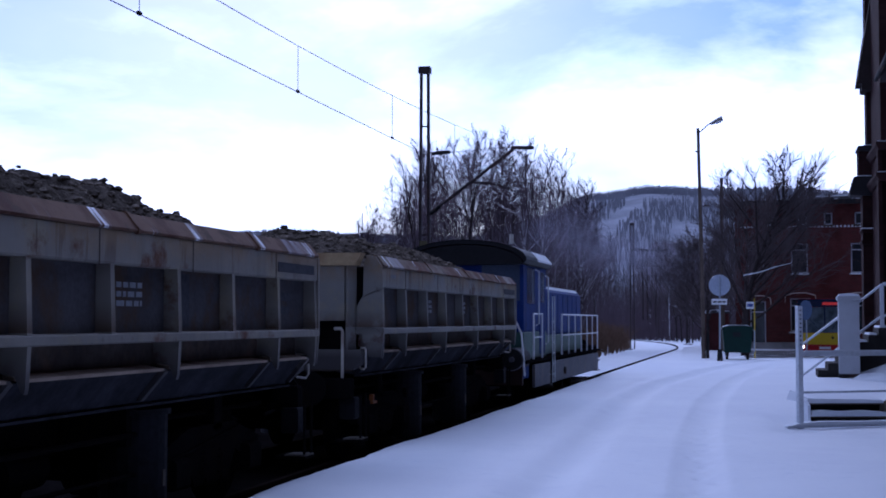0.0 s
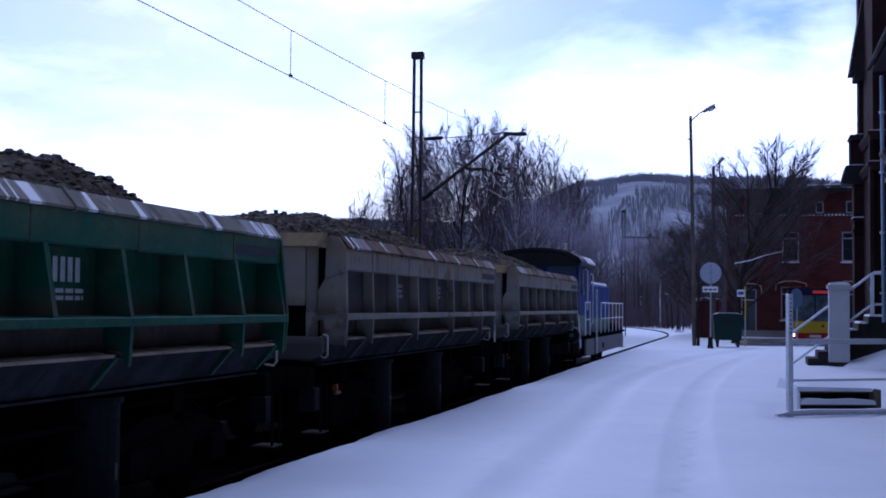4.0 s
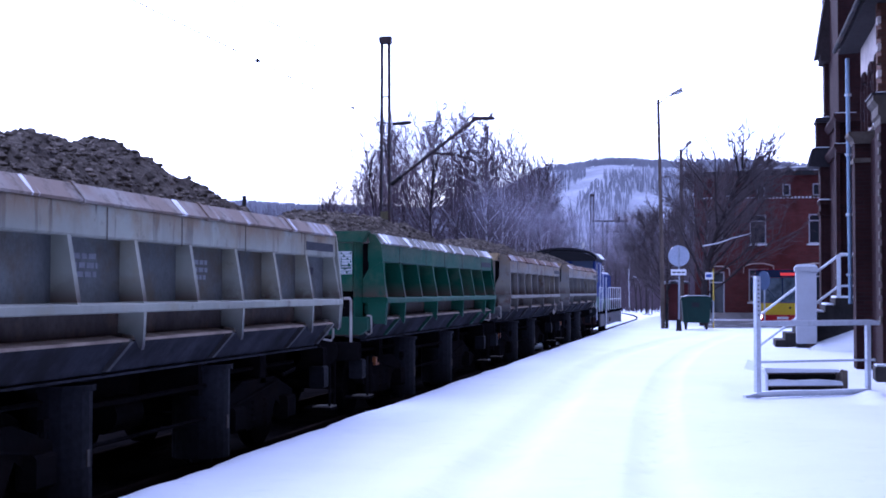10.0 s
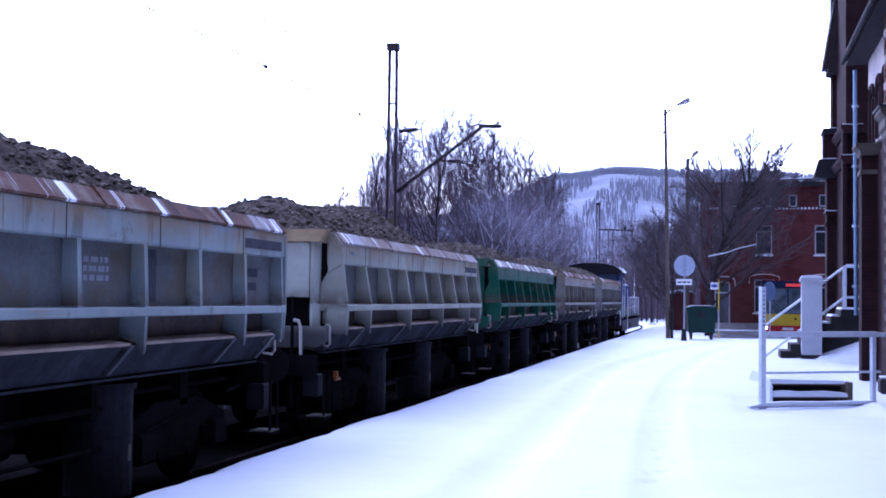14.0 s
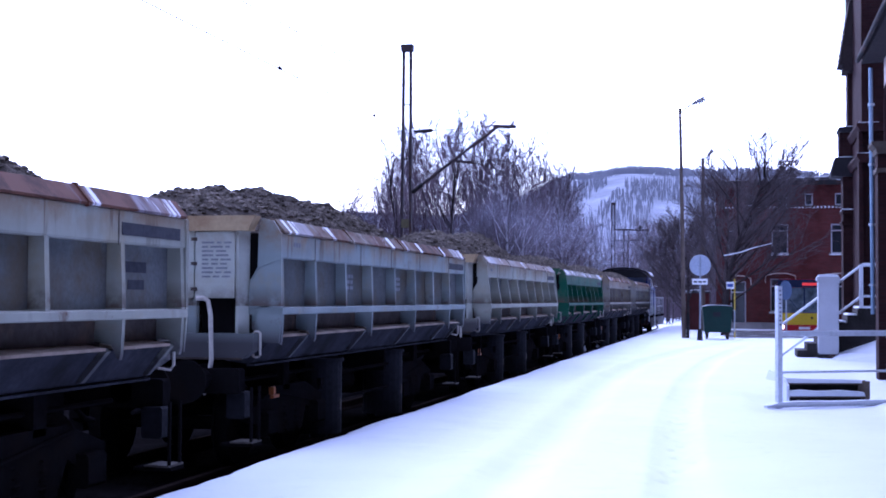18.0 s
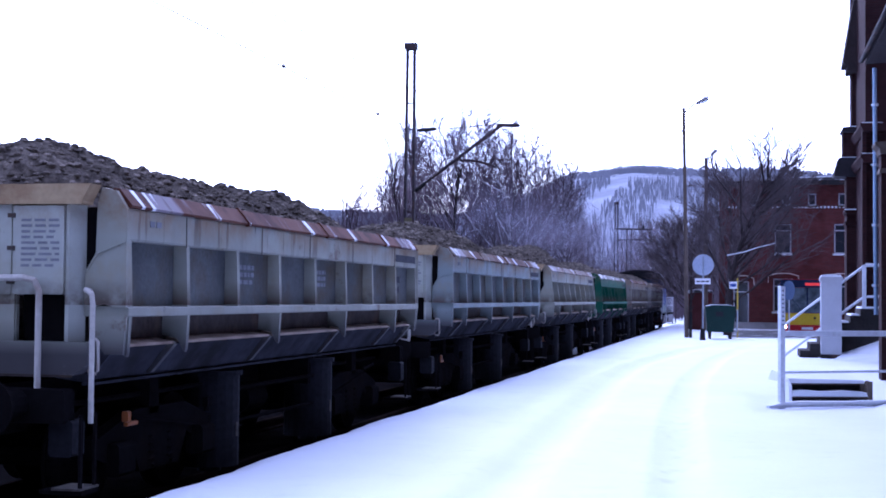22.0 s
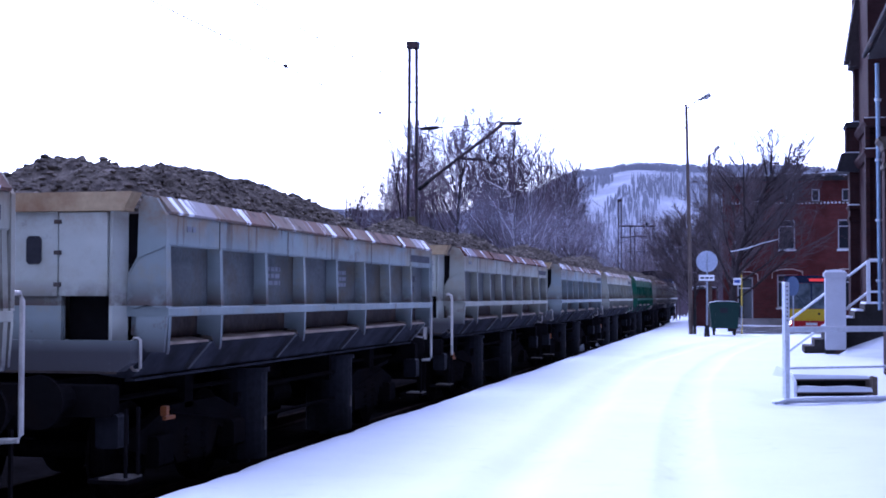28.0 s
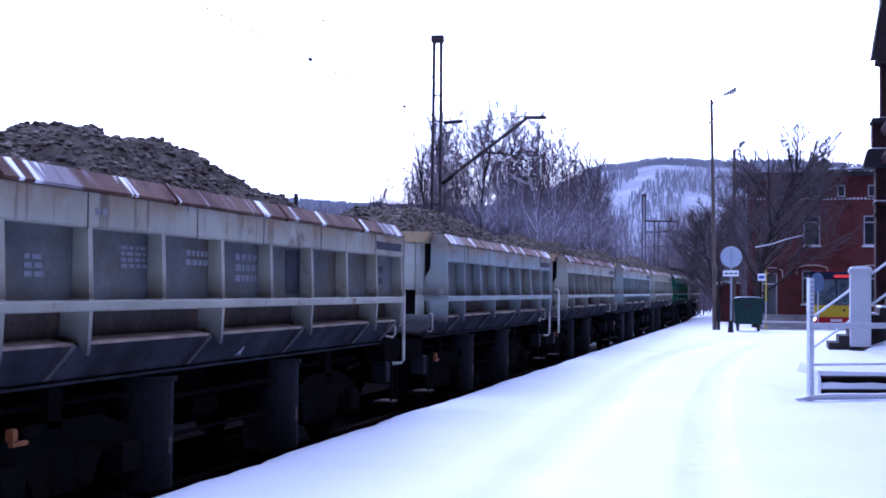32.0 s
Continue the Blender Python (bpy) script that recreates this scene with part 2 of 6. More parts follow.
# chord: mud, and the shade of a downward face put into the colour
CHORD = plain("muddy_shaded_chord", (0.044, 0.046, 0.056), 0.95, var=0.35, big=0.8, second=(0.022, 0.021, 0.022), amount=0.8, band=(0.42, 0.62), spec=0.0)
# recess panels: grime, plus recess shade put into a darker base colour
PANELGREY = plain("grimed_shaded_panel_grey", (0.126, 0.137, 0.138), 0.85, var=0.4, big=0.75, fine=26.0, second=(0.105, 0.088, 0.060), amount=0.8, band=(0.47, 0.64), spec=0.08)
PANELBROWN = plain("grimed_shaded_panel_brown", (0.070, 0.068, 0.074), 0.9, var=0.3, big=1.1, fine=26.0, second=(0.075, 0.048, 0.030), amount=0.8, band=(0.46, 0.62), spec=0.05)
HANDRAIL = plain("handrail_offwhite", (0.48, 0.46, 0.42), 0.55, var=0.15, second=(0.15, 0.09, 0.06), amount=0.6)
CYLPAINT = plain("cylinder_dark_blue", (0.0105, 0.011, 0.015), 0.75, var=0.35, second=(0.006, 0.006, 0.007), amount=0.7, spec=0.1)
VALVEORANGE = plain("orange_valve_paint", (0.30, 0.10, 0.03), 0.6, var=0.3)
STEPWOOD = plain("worn_step_board", (0.075, 0.066, 0.058), 0.85, var=0.4, second=(0.03, 0.028, 0.026), amount=0.7)
DARKSTONE = plain("dark_stone", (0.05, 0.044, 0.042), 0.9, var=0.4, second=(0.10, 0.09, 0.085), amount=0.5)


def paint(name, col, rust, cap, worn=1.0):
    """Worn wagon paint: rust patches and dark streaks that run down."""
    m, nt, b = tree_of(name)
    tc = nt.nodes.new("ShaderNodeTexCoord").outputs["Object"]
    n1, n2 = noise_node(nt, tc, 0.9, 6.0), noise_node(nt, tc, 16.0, 6.0)
    c = mix_node(nt, ramp_node(nt, n1, 0.3, 0.7), tuple(x * 0.8 for x in col), tuple(x * 1.15 for x in col))
    streak = noise_node(nt, tc, 5.0, 5.0, 0.6, (0.05, 1.0, 0.16))
    c = mix_node(nt, ramp_node(nt, streak, 0.54, 0.70), c, tuple(x * 0.8 for x in col))
    c = mix_node(nt, ramp_node(nt, noise_node(nt, tc, 1.25, 6.0, 0.7), 0.52, 0.66, c1=(0.55 * worn,) * 3 + (1,)), c, (0.27, 0.235, 0.15))
    c = mix_node(nt, ramp_node(nt, noise_node(nt, tc, 2.3, 8.0, 0.7), 0.65, 0.73, c1=(worn,) * 3 + (1,)), c, (0.11, 0.092, 0.08))
    r1 = noise_node(nt, tc, 1.7, 9.0, 0.68)
    lo = 0.66 - 0.16 * rust
    c = mix_node(nt, ramp_node(nt, r1, lo, lo + 0.10), c, cap)
    # rust drips from the flange down over the upper band, and mud deepened with underside shade on the lower third
    sep = nt.nodes.new("ShaderNodeSeparateXYZ")
    link(nt, tc, sep.inputs[0])
    drip = noise_node(nt, tc, 6.5, 4.0, 0.62, (0.05, 1.0, 0.10))
    mul = nt.nodes.new("ShaderNodeMath")
    mul.operation = "MULTIPLY"
    link(nt, ramp_node(nt, drip, 0.56, 0.61), mul.inputs[0])
    high = nt.nodes.new("ShaderNodeMapRange")
    high.inputs[1].default_value, high.inputs[2].default_value, high.inputs[3].default_value, high.inputs[4].default_value = 2.20, 2.52, 0.0, 0.85 * worn
    link(nt, sep.outputs[2], high.inputs[0])
    link(nt, high.outputs[0], mul.inputs[1])
    c = mix_node(nt, mul.outputs[0], c, tuple(0.5 * x + 0.012 for x in cap))
    line = nt.nodes.new("ShaderNodeMapRange")
    line.inputs[1].default_value, line.inputs[2].default_value, line.inputs[3].default_value, line.inputs[4].default_value = 2.34, 2.53, 0.0, 0.85 * worn
    link(nt, sep.outputs[2], line.inputs[0])
    lm = nt.nodes.new("ShaderNodeMath")
    lm.operation = "MULTIPLY"
    link(nt, line.outputs[0], lm.inputs[0])
    link(nt, ramp_node(nt, noise_node(nt, tc, 1.5, 6.0, 0.7), 0.40, 0.58), lm.inputs[1])
    c = mix_node(nt, lm.outputs[0], c, (0.23, 0.165, 0.10))
    mud = nt.nodes.new("ShaderNodeMapRange")
    mud.inputs[1].default_value, mud.inputs[2].default_value, mud.inputs[3].default_value, mud.inputs[4].default_value = 1.40, 1.68, 0.95 * worn, 0.0
    link(nt, sep.outputs[2], mud.inputs[0])
    mm = nt.nodes.new("ShaderNodeMath")
    mm.operation = "MULTIPLY"
    link(nt, mud.outputs[0], mm.inputs[0])
    link(nt, ramp_node(nt, noise_node(nt, tc, 1.9, 7.0, 0.65), 0.26, 0.44), mm.inputs[1])
    c = mix_node(nt, mm.outputs[0], c, (0.05, 0.047, 0.052))
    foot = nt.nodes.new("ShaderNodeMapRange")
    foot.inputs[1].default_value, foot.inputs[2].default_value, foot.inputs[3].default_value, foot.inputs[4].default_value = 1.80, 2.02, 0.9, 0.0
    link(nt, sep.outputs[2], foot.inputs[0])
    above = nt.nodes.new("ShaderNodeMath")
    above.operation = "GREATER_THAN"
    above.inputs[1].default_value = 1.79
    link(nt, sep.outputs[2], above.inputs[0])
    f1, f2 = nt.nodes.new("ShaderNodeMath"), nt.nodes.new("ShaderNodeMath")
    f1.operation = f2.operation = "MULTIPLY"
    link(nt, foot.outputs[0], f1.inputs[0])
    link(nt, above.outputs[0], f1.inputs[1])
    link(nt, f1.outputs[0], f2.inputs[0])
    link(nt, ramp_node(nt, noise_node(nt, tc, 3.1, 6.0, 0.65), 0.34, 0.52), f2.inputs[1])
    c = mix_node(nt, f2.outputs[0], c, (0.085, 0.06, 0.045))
    link(nt, c, b.inputs["Base Color"])
    link(nt, ramp_node(nt, n2, 0.2, 0.8, (0.42,) * 3 + (1,), (0.72,) * 3 + (1,)), b.inputs["Roughness"])
    b.inputs["Specular IOR Level"].default_value = 0.12
    bump_node(nt, b, n2, 0.12, 0.01)
    return m


def capmat(name, col, col2, wet):
    """The sloping top flange: rusted sheet with icy strips and wet glints painted pale across it."""
    m, nt, b = tree_of(name)
    tc = nt.nodes.new("ShaderNodeTexCoord").outputs["Object"]
    n1, n2 = noise_node(nt, tc, 1.1, 7.0), noise_node(nt, tc, 14.0, 6.0)
    c = mix_node(nt, ramp_node(nt, n1, 0.40, 0.56), col, col2)
    c = mix_node(nt, ramp_node(nt, noise_node(nt, tc, 3.4, 8.0, 0.7), 0.52, 0.66), c, tuple(x * 0.45 for x in col2))
    strips = noise_node(nt, tc, 2.6, 4.0, 0.7, (0.1, 1.0, 0.1))
    f = ramp_node(nt, strips, 0.65 - 0.095 * wet, 0.68 - 0.095 * wet)
    # lilac and white in the colour stand in for reflections on wet metal
    broad = ramp_node(nt, noise_node(nt, tc, 1.3, 5.0, 0.65, (0.15, 1.0, 0.15)), 0.60 - 0.05 * wet, 0.66 - 0.05 * wet, c1=(0.5, 0.5, 0.5, 1))
    c = mix_node(nt, broad, c, (0.40, 0.385, 0.43))
    c = mix_node(nt, f, c, (0.74, 0.74, 0.79))
    link(nt, c, b.inputs["Base Color"])
    link(nt, ramp_node(nt, f, 0.0, 1.0, (0.75,) * 3 + (1,), (0.35,) * 3 + (1,)), b.inputs["Roughness"])
    b.inputs["Specular IOR Level"].default_value = 0.12
    bump_node(nt, b, n2, 0.2, 0.01)
    return m


# ---- mesh helpers ----
class Build:
    """Collects the vertices and faces of one mesh."""

    def __init__(self):
        self.v, self.f = [], []

    def add(self, verts, faces):
        n = len(self.v)
        self.v.extend(tuple(p) for p in verts)
        self.f.extend(tuple(i + n for i in q) for q in faces)
        return self

    def box(self, x0, x1, y0, y1, z0, z1, c=0.0):
        if c:
            prof = [(x0 + c, z0), (x1 - c, z0), (x1, z0 + c), (x1, z1 - c), (x1 - c, z1), (x0 + c, z1), (x0, z1 - c), (x0, z0 + c)]
            return self.prism(prof, y0, y1)
        p = [(x, y, z) for x in (x0, x1) for y in (y0, y1) for z in (z0, z1)]
        return self.add(p, [(0, 1, 3, 2), (4, 6, 7, 5), (0, 4, 5, 1), (2, 3, 7, 6), (0, 2, 6, 4), (1, 5, 7, 3)])

    def prism(self, prof, a0, a1, axis="y"):
        """A profile pushed along an axis. For y the profile is (x, z), for x it is (y, z), for z it is (x, y)."""
        n = len(prof)
        put = {"y": lambda p, a: (p[0], a, p[1]), "x": lambda p, a: (a, p[0], p[1]), "z": lambda p, a: (p[0], p[1], a)}[axis]
        verts = [put(p, a0) for p in prof] + [put(p, a1) for p in prof]
        faces = [(i, (i + 1) % n, (i + 1) % n + n, i + n) for i in range(n)] + [tuple(range(n))[::-1], tuple(range(n, 2 * n))]
        return self.add(verts, faces)

    def tube(self, path, r, n=6, r1=None):
        """A round bar along a path, tapering to r1."""
        path = [Vector(p) for p in path]
        k, verts = len(path), []
        for i, p in enumerate(path):
            d = (path[min(i + 1, k - 1)] - path[max(i - 1, 0)]).normalized()
            a = d.cross(Vector((0, 0, 1)) if abs(d.z) < 0.9 else Vector((1, 0, 0))).normalized()
            b, rr = d.cross(a), r + ((r1 if r1 is not None else r) - r) * i / max(1, k - 1)
            verts += [p + rr * (math.cos(t) * a + math.sin(t) * b) for t in (2 * math.pi * j / n for j in range(n))]
        faces = [(i * n + j, i * n + (j + 1) % n, (i + 1) * n + (j + 1) % n, (i + 1) * n + j) for i in range(k - 1) for j in range(n)]
        if n > 3:
            faces += [tuple(range(n))[::-1], tuple(range((k - 1) * n, k * n))]
        return self.add(verts, faces)

    def cyl(self, x, y, z, r, h, axis="z", n=16):
        d = {"x": (h, 0, 0), "y": (0, h, 0), "z": (0, 0, h)}[axis]
        return self.tube([(x, y, z), (x + d[0], y + d[1], z + d[2])], r, n)

    def mesh(self, name, smooth=False):
        me = bpy.data.meshes.new(name)
        me.from_pydata(self.v, [], self.f)
        me.update()
        bm = bmesh.new()
        bm.from_mesh(me)
        bmesh.ops.recalc_face_normals(bm, faces=bm.faces)
        bm.to_mesh(me)
        bm.free()
        if smooth:
            for p in me.polygons:
                p.use_smooth = True
        return me


def B():
    return Build()


def part(name, b, material, parent=None, label="", smooth=False):
    ob = new(name, b if isinstance(b, bpy.types.Mesh) else b.mesh(name, smooth))
    if material:
        ob.data.materials.clear()
        ob.data.materials.append(material)
    if parent:
        ob.parent = parent
    if label:
        ob["label"] = label
    return ob


def thing(name, label, category, at=(0, 0, 0), turn=0.0, group="", kind=""):
    ob = new(name)
    ob.empty_display_size = 0.3
    ob.matrix_basis = pose(*at, 0, 0, turn)
    return tagged(ob, label, category, group, kind)


def solid(name, b, material, label, category="", group="", kind="", at=(0, 0, 0), turn=0.0, smooth=False):
    ob = part(name, b, material, smooth=smooth)
    ob.matrix_basis = pose(*at, 0, 0, turn)
    return tagged(ob, label, category, group, kind)


def wave(x, y, s=1.0, z=0.0):
    return noise.noise(Vector((x * s, y * s, z)))


# ---- the large structure: ground, track, platform ----
TRACK_X, RAIL_Z, EDGE_X = -6.37, -0.30, -4.79


def track_point(y):
    """The centre of the track at a distance along it: straight, then a bend to the left."""
    bend = max(0.0, y - 88.0)
    return TRACK_X - bend * bend / 290.0


def ground_z(x, y):
    off = x - track_point(y)
    z = -0.52 + 0.04 * wave(x, y, 0.5)
    if off < -2.6:
        rise = max(0.0, min(1.0, (-off - (2.6 + 14.0 * max(0.0, min(1.0, (60 - y) / 15.0)))) / 9.0))
        z += (0.5 + 2.0 * max(0.0, min(1.0, (y - 38) / 30.0))) * rise * rise * (3 - 2 * rise) + 0.25 * rise * wave(x, y, 0.2)
    elif off > 30:
        z += 0.1
    far = math.hypot(x, y) - 260.0
    if far > 0:
        z += min(far * 0.02, 14.0) + 1.5 * wave(x, y, 0.01)
    return z


def axis_steps(stops):
    """Even steps between stops: (start, end, step), ..."""
    res = []
    for a, b, s in stops:
        n = max(1, int(round((b - a) / s)))
        res += [a + (b - a) * i / n for i in range(n)]
    return res + [stops[-1][1]]


def sheet(xs, ys, zf):
    g = B()
    g.v = [(x, y, zf(x, y)) for y in ys for x in xs]
    n = len(xs)
    g.f = [(j * n + i, j * n + i + 1, (j + 1) * n + i + 1, (j + 1) * n + i) for j in range(len(ys) - 1) for i in range(n - 1)]
    return g


gx = axis_steps([(-2600, -400, 220), (-400, -60, 34), (-60, -14, 3), (-14, -4, 0.5), (-4, 30, 4), (30, 400, 37), (400, 2600, 220)])
gy = axis_steps([(-1200, -40, 190), (-40, 0, 8), (0, 140, 2.0), (140, 400, 16), (400, 2800, 200)])
solid("ground", sheet(gx, gy, ground_z), SNOW, "snow-covered ground with a low bank beside the track", kind="structure", smooth=True)

BALLAST.node_tree.nodes["Principled BSDF"].inputs["Specular IOR Level"].default_value = 0.0
# dark sheet runs far past the track to stand in for under-train shade
bed = sheet([TRACK_X - 16.5, TRACK_X - 13, TRACK_X - 10, TRACK_X - 7.5, TRACK_X - 5, TRACK_X - 3.5, TRACK_X - 2.3, TRACK_X - 1.9, TRACK_X - 1.2, TRACK_X - 0.6, TRACK_X, TRACK_X + 0.6, TRACK_X + 1.2, TRACK_X + 1.62],
            axis_steps([(-30, 47, 0.5)]), lambda x, y: -0.455 + 0.03 * wave(x, y, 2.2) - 0.05 * max(0, min(abs(x - TRACK_X), 2.0) - 1.3) + (0.02 if x < TRACK_X - 2 else 0))
solid("track_ballast", bed, BALLAST, "dark stone ballast partly under snow, spread wide as shade below the train", kind="structure", smooth=True)

snowbed = sheet([-2.4, -1.6, -0.9, -0.83, -0.70, -0.5, 0.0, 0.5, 0.70, 0.83, 0.9, 1.3, 1.66], axis_steps([(46.5, 180, 1.0)]), lambda x, y: (-0.285 if -1.7 < x < -0.45 else -0.325 if 0.85 < abs(x) < 2 else -0.40 if 0.68 < abs(x) < 0.85 else -0.34 if abs(x) < 2 else -0.5) + 0.012 * wave(x, y, 1.3))
snowbed.v = [(x + track_point(y), y, z) for x, y, z in snowbed.v]
solid("track_snow", snowbed, SNOW, "snow lying over the sleepers up to the rail heads", kind="structure", smooth=True)


def rail_path(side):
    ys = [-30, 20, 50, 78] + [78 + 3 * i for i in range(1, 33)]
    return [(track_point(y) + side * 0.7535, y) for y in ys]


for side in (-1, 1):
    b, prof = B(), [(-0.07, -0.155), (0.07, -0.155), (0.07, -0.14), (0.012, -0.125), (0.012, -0.045), (0.036, -0.035), (0.036, 0.0), (-0.036, 0.0), (-0.036, -0.035), (-0.012, -0.045), (-0.012, -0.125), (-0.07, -0.14)]
    pts, n = rail_path(side), len(prof)
    for x, y in pts:
        b.v += [(x + px, y, RAIL_Z + pz) for px, pz in prof]
    b.f += [(i * n + j, i * n + (j + 1) % n, (i + 1) * n + (j + 1) % n, (i + 1) * n + j) for i in range(len(pts) - 1) for j in range(n)]
    solid("rail", b, RAILSTEEL, "brown steel rail running along the snowy platform", "rail", "rails of the track")


def rut(x, y, pts, w):
    """How deep a wheel rut is pressed in at a place; pts: its course as (y, x)."""
    if not pts[0][0] <= y <= pts[-1][0]:
        return 0.0
    cx = np.interp(y, [p[0] for p in pts], [p[1] for p in pts])
    d = abs(x - cx)
    return max(0.0, 1 - (d / w) ** 2) if d < w else 0.0


RUTS = [[(-8, 0.4), (4, -0.2), (11.3, -0.50), (13.7, -0.64), (19, -0.88), (27, -1.03), (36.5, -0.80), (44, -0.25), (51.5, 0.55), (58, 1.9)],
        [(-8, -1.2), (10, -2.0), (21, -2.35), (27, -2.62), (34, -2.62), (44.7, -1.72), (52, -0.7), (58, 0.8)],
        [(8, -2.9), (23.3, -3.25), (30, -3.3), (38, -3.0)]]
PRNG = random.Random(8)
PRINTS = [(-0.60 + 0.12 * (i % 2) - 0.012 * i + PRNG.uniform(-0.09, 0.09), 12.2 + 0.34 * i + PRNG.uniform(-0.12, 0.12)) for i in range(26) if i % 3 != 1]


def platform_z(x, y):
    z = 0.02 * wave(x, y, 0.35) + 0.012 * wave(x, y, 1.7)
    z -= 0.042 * rut(x, y, RUTS[0], 0.30) + 0.08 * rut(x, y, RUTS[1], 0.34) + 0.01 * max(0.0, wave(x, y, 4.0)) * (abs(x + 1.4) < 1.6) + 0.02 * rut(x, y, RUTS[2], 0.2)
    if 11.5 < y < 21.5 and -1.4 < x < -0.3:
        for fx, fy in PRINTS:
            q = ((x - fx) / 0.07) ** 2 + ((y - fy) / 0.15) ** 2
            if q < 1:
                z -= 0.028 * (1 - q)
    if y > 58:
        z -= 0.02
    if 19.4 < y < 24.2 and 0.0 < x < 2.25:
        z -= 0.085 * min(1.0, x / 0.4, (2.25 - x) / 0.3) * min(1.0, (y - 19.4) / 1.2, (24.2 - y) / 0.6)
    e = x - EDGE_X
    if e < 0.5:
        z -= 0.10 * (1 - e / 0.5) ** 2
    return z


px = axis_steps([(EDGE_X, EDGE_X + 0.5, 0.1), (EDGE_X + 0.5, -1.4, 0.12), (-1.4, -0.3, 0.05), (-0.3, 2.6, 0.12), (2.6, 12, 0.8), (12, 60, 6)])
py = axis_steps([(-12, 4, 0.8), (4, 11.5, 0.14), (11.5, 21.5, 0.07), (21.5, 30, 0.14), (30, 60, 0.3), (60, 104, 1.2)])
plat = sheet(px, py, platform_z)
nx = len(px)
for j, y in enumerate(py):
    for i in range(6):
        x, yy, z = plat.v[j * nx + i]
        w = (1 - i / 6) ** 1.0
        plat.v[j * nx + i] = (x + w * (0.10 * wave(0.0, y, 0.55, 3.0) + 0.05 * wave(0.0, y, 2.1, 5.0)), yy, z)
base = len(plat.v)
plat.v += [(plat.v[j * nx][0] + 0.03, y, -0.16) for j, y in enumerate(py)]
plat.f += [(j * nx, (j + 1) * nx, base + j + 1, base + j) for j in range(len(py) - 1)]
solid("platform", plat, SNOW, "snow-covered low platform with curving wheel ruts and footprints", kind="structure", smooth=True)
wall = B().box(EDGE_X + 0.04, EDGE_X + 0.4, -12, 104, -0.6, -0.13)
solid("platform_edge", wall, CONCRETE, "dark concrete edge wall under the snowy platform", kind="structure")

# ---- the train ----
TRAIN = [(0, -31.86), (1, -28.95), (2, -26.15), (3, -23.44), (4, -20.79), (5, -18.18), (6, -15.6), (7, -13.05), (8, -10.51),
         (9, -7.98), (10, -5.48), (11, -3.01), (12, -0.56), (13, 1.86), (14, 4.23), (15, 6.56), (16, 8.85), (17, 11.09),
         (18, 13.28), (19, 15.44), (20, 17.56), (21, 19.66), (22, 21.74), (23, 23.82), (24, 25.91), (25, 28.02), (26, 30.16),
         (27, 32.34), (28, 34.57), (29, 36.84), (30, 39.14), (31, 41.47), (32, 43.78)]  # where the fifth wagon's rear stands along the track
PITCH, BODY, PANELS = 12.0, 9.65, 8
SHIFT = {1: 0.75, 2: 0.45, 3: 0.65, 4: 0.6, 5: 0.4, 6: 0.2, 7: 0.05, 8: -0.1}


def wheelset(parent, y, name="wheelset"):
    b = B()
    for s in (-1, 1):
        b.cyl(s * 0.68, y * 0, 0, 0.46, 0.135 * s, "x", 24)
        b.cyl(s * 0.66, 0, 0, 0.485, 0.03 * s, "x", 24)
        b.cyl(s * 0.80, 0, 0, 0.15, 0.12 * s, "x", 12)
    b.cyl(-0.95, 0, 0, 0.08, 1.9, "x", 10)
    for s in (-1, 1):
        for k in range(4):
            a = k * math.pi / 2
            b.box(s * 0.80 if s > 0 else s * 0.83, s * 0.83 if s > 0 else s * 0.80, 0.27 * math.cos(a) - 0.04, 0.27 * math.cos(a) + 0.04, 0.27 * math.sin(a) - 0.04, 0.27 * math.sin(a) + 0.04)
    ob = part(name, b, DUSTSHADE, parent)
    ob.matrix_basis = pose(0, y, 0.46)
    return ob


def bogie(parent, y, name="bogie"):
    """A two-axle bogie with cast side frames, axle boxes, springs and a bolster."""
    b = B()
    for s in (-1, 1):
        side = [(-1.25, 0.50), (-1.25, 0.66), (-0.55, 0.86), (0.55, 0.86), (1.25, 0.66), (1.25, 0.50), (0.95, 0.40), (0.60, 0.58), (0.42, 0.30), (-0.42, 0.30), (-0.60, 0.58), (-0.95, 0.40)]
        b.prism([(p[0] + y, p[1]) for p in side], s * 0.98 if s > 0 else -1.10, 1.10 if s > 0 else s * 0.98, "x")
    b.box(-1.05, 1.05, y - 0.22, y + 0.22, 0.48, 0.80)
    ob = part(name, b, DUSTSHADE, parent)
    for s in (-1, 1):
        for d in (-0.9, 0.9):
            part("axle_box", B().box(s * 1.12 - 0.09, s * 1.12 + 0.09, y + d - 0.16, y + d + 0.16, 0.33, 0.61, 0.03), DUSTSHADE, ob)
        for d in (-0.2, 0.2):
            path = [(s * 1.05 + 0.07 * math.cos(a), y + d + 0.07 * math.sin(a), 0.33 + 0.28 * a / 25) for a in [0.8 * i for i in range(32)]]
            part("spring", B().tube(path, 0.016, 5), DUSTSHADE, ob)
    wheels = [wheelset(ob, y - 0.9), wheelset(ob, y + 0.9)]
    return ob, wheels


def bars(b, x, y0, y1, z0, z1, rows, rng, plane="x"):
    """Rows of short bars that stand for small lettering."""
    h = (z1 - z0) / rows
    for r in range(rows):
        y = y0
        while y < y1 - 0.02:
            w = rng.uniform(0.05, 0.14)
            e = min(y + w, y1)
            zz = z1 - r * h
            if plane == "x":
                b.box(x, x + 0.004, y, e, zz - 0.6 * h, zz)
            else:
                b.box(y, e, x - 0.004, x, zz - 0.6 * h, zz)
            y = e + 0.03


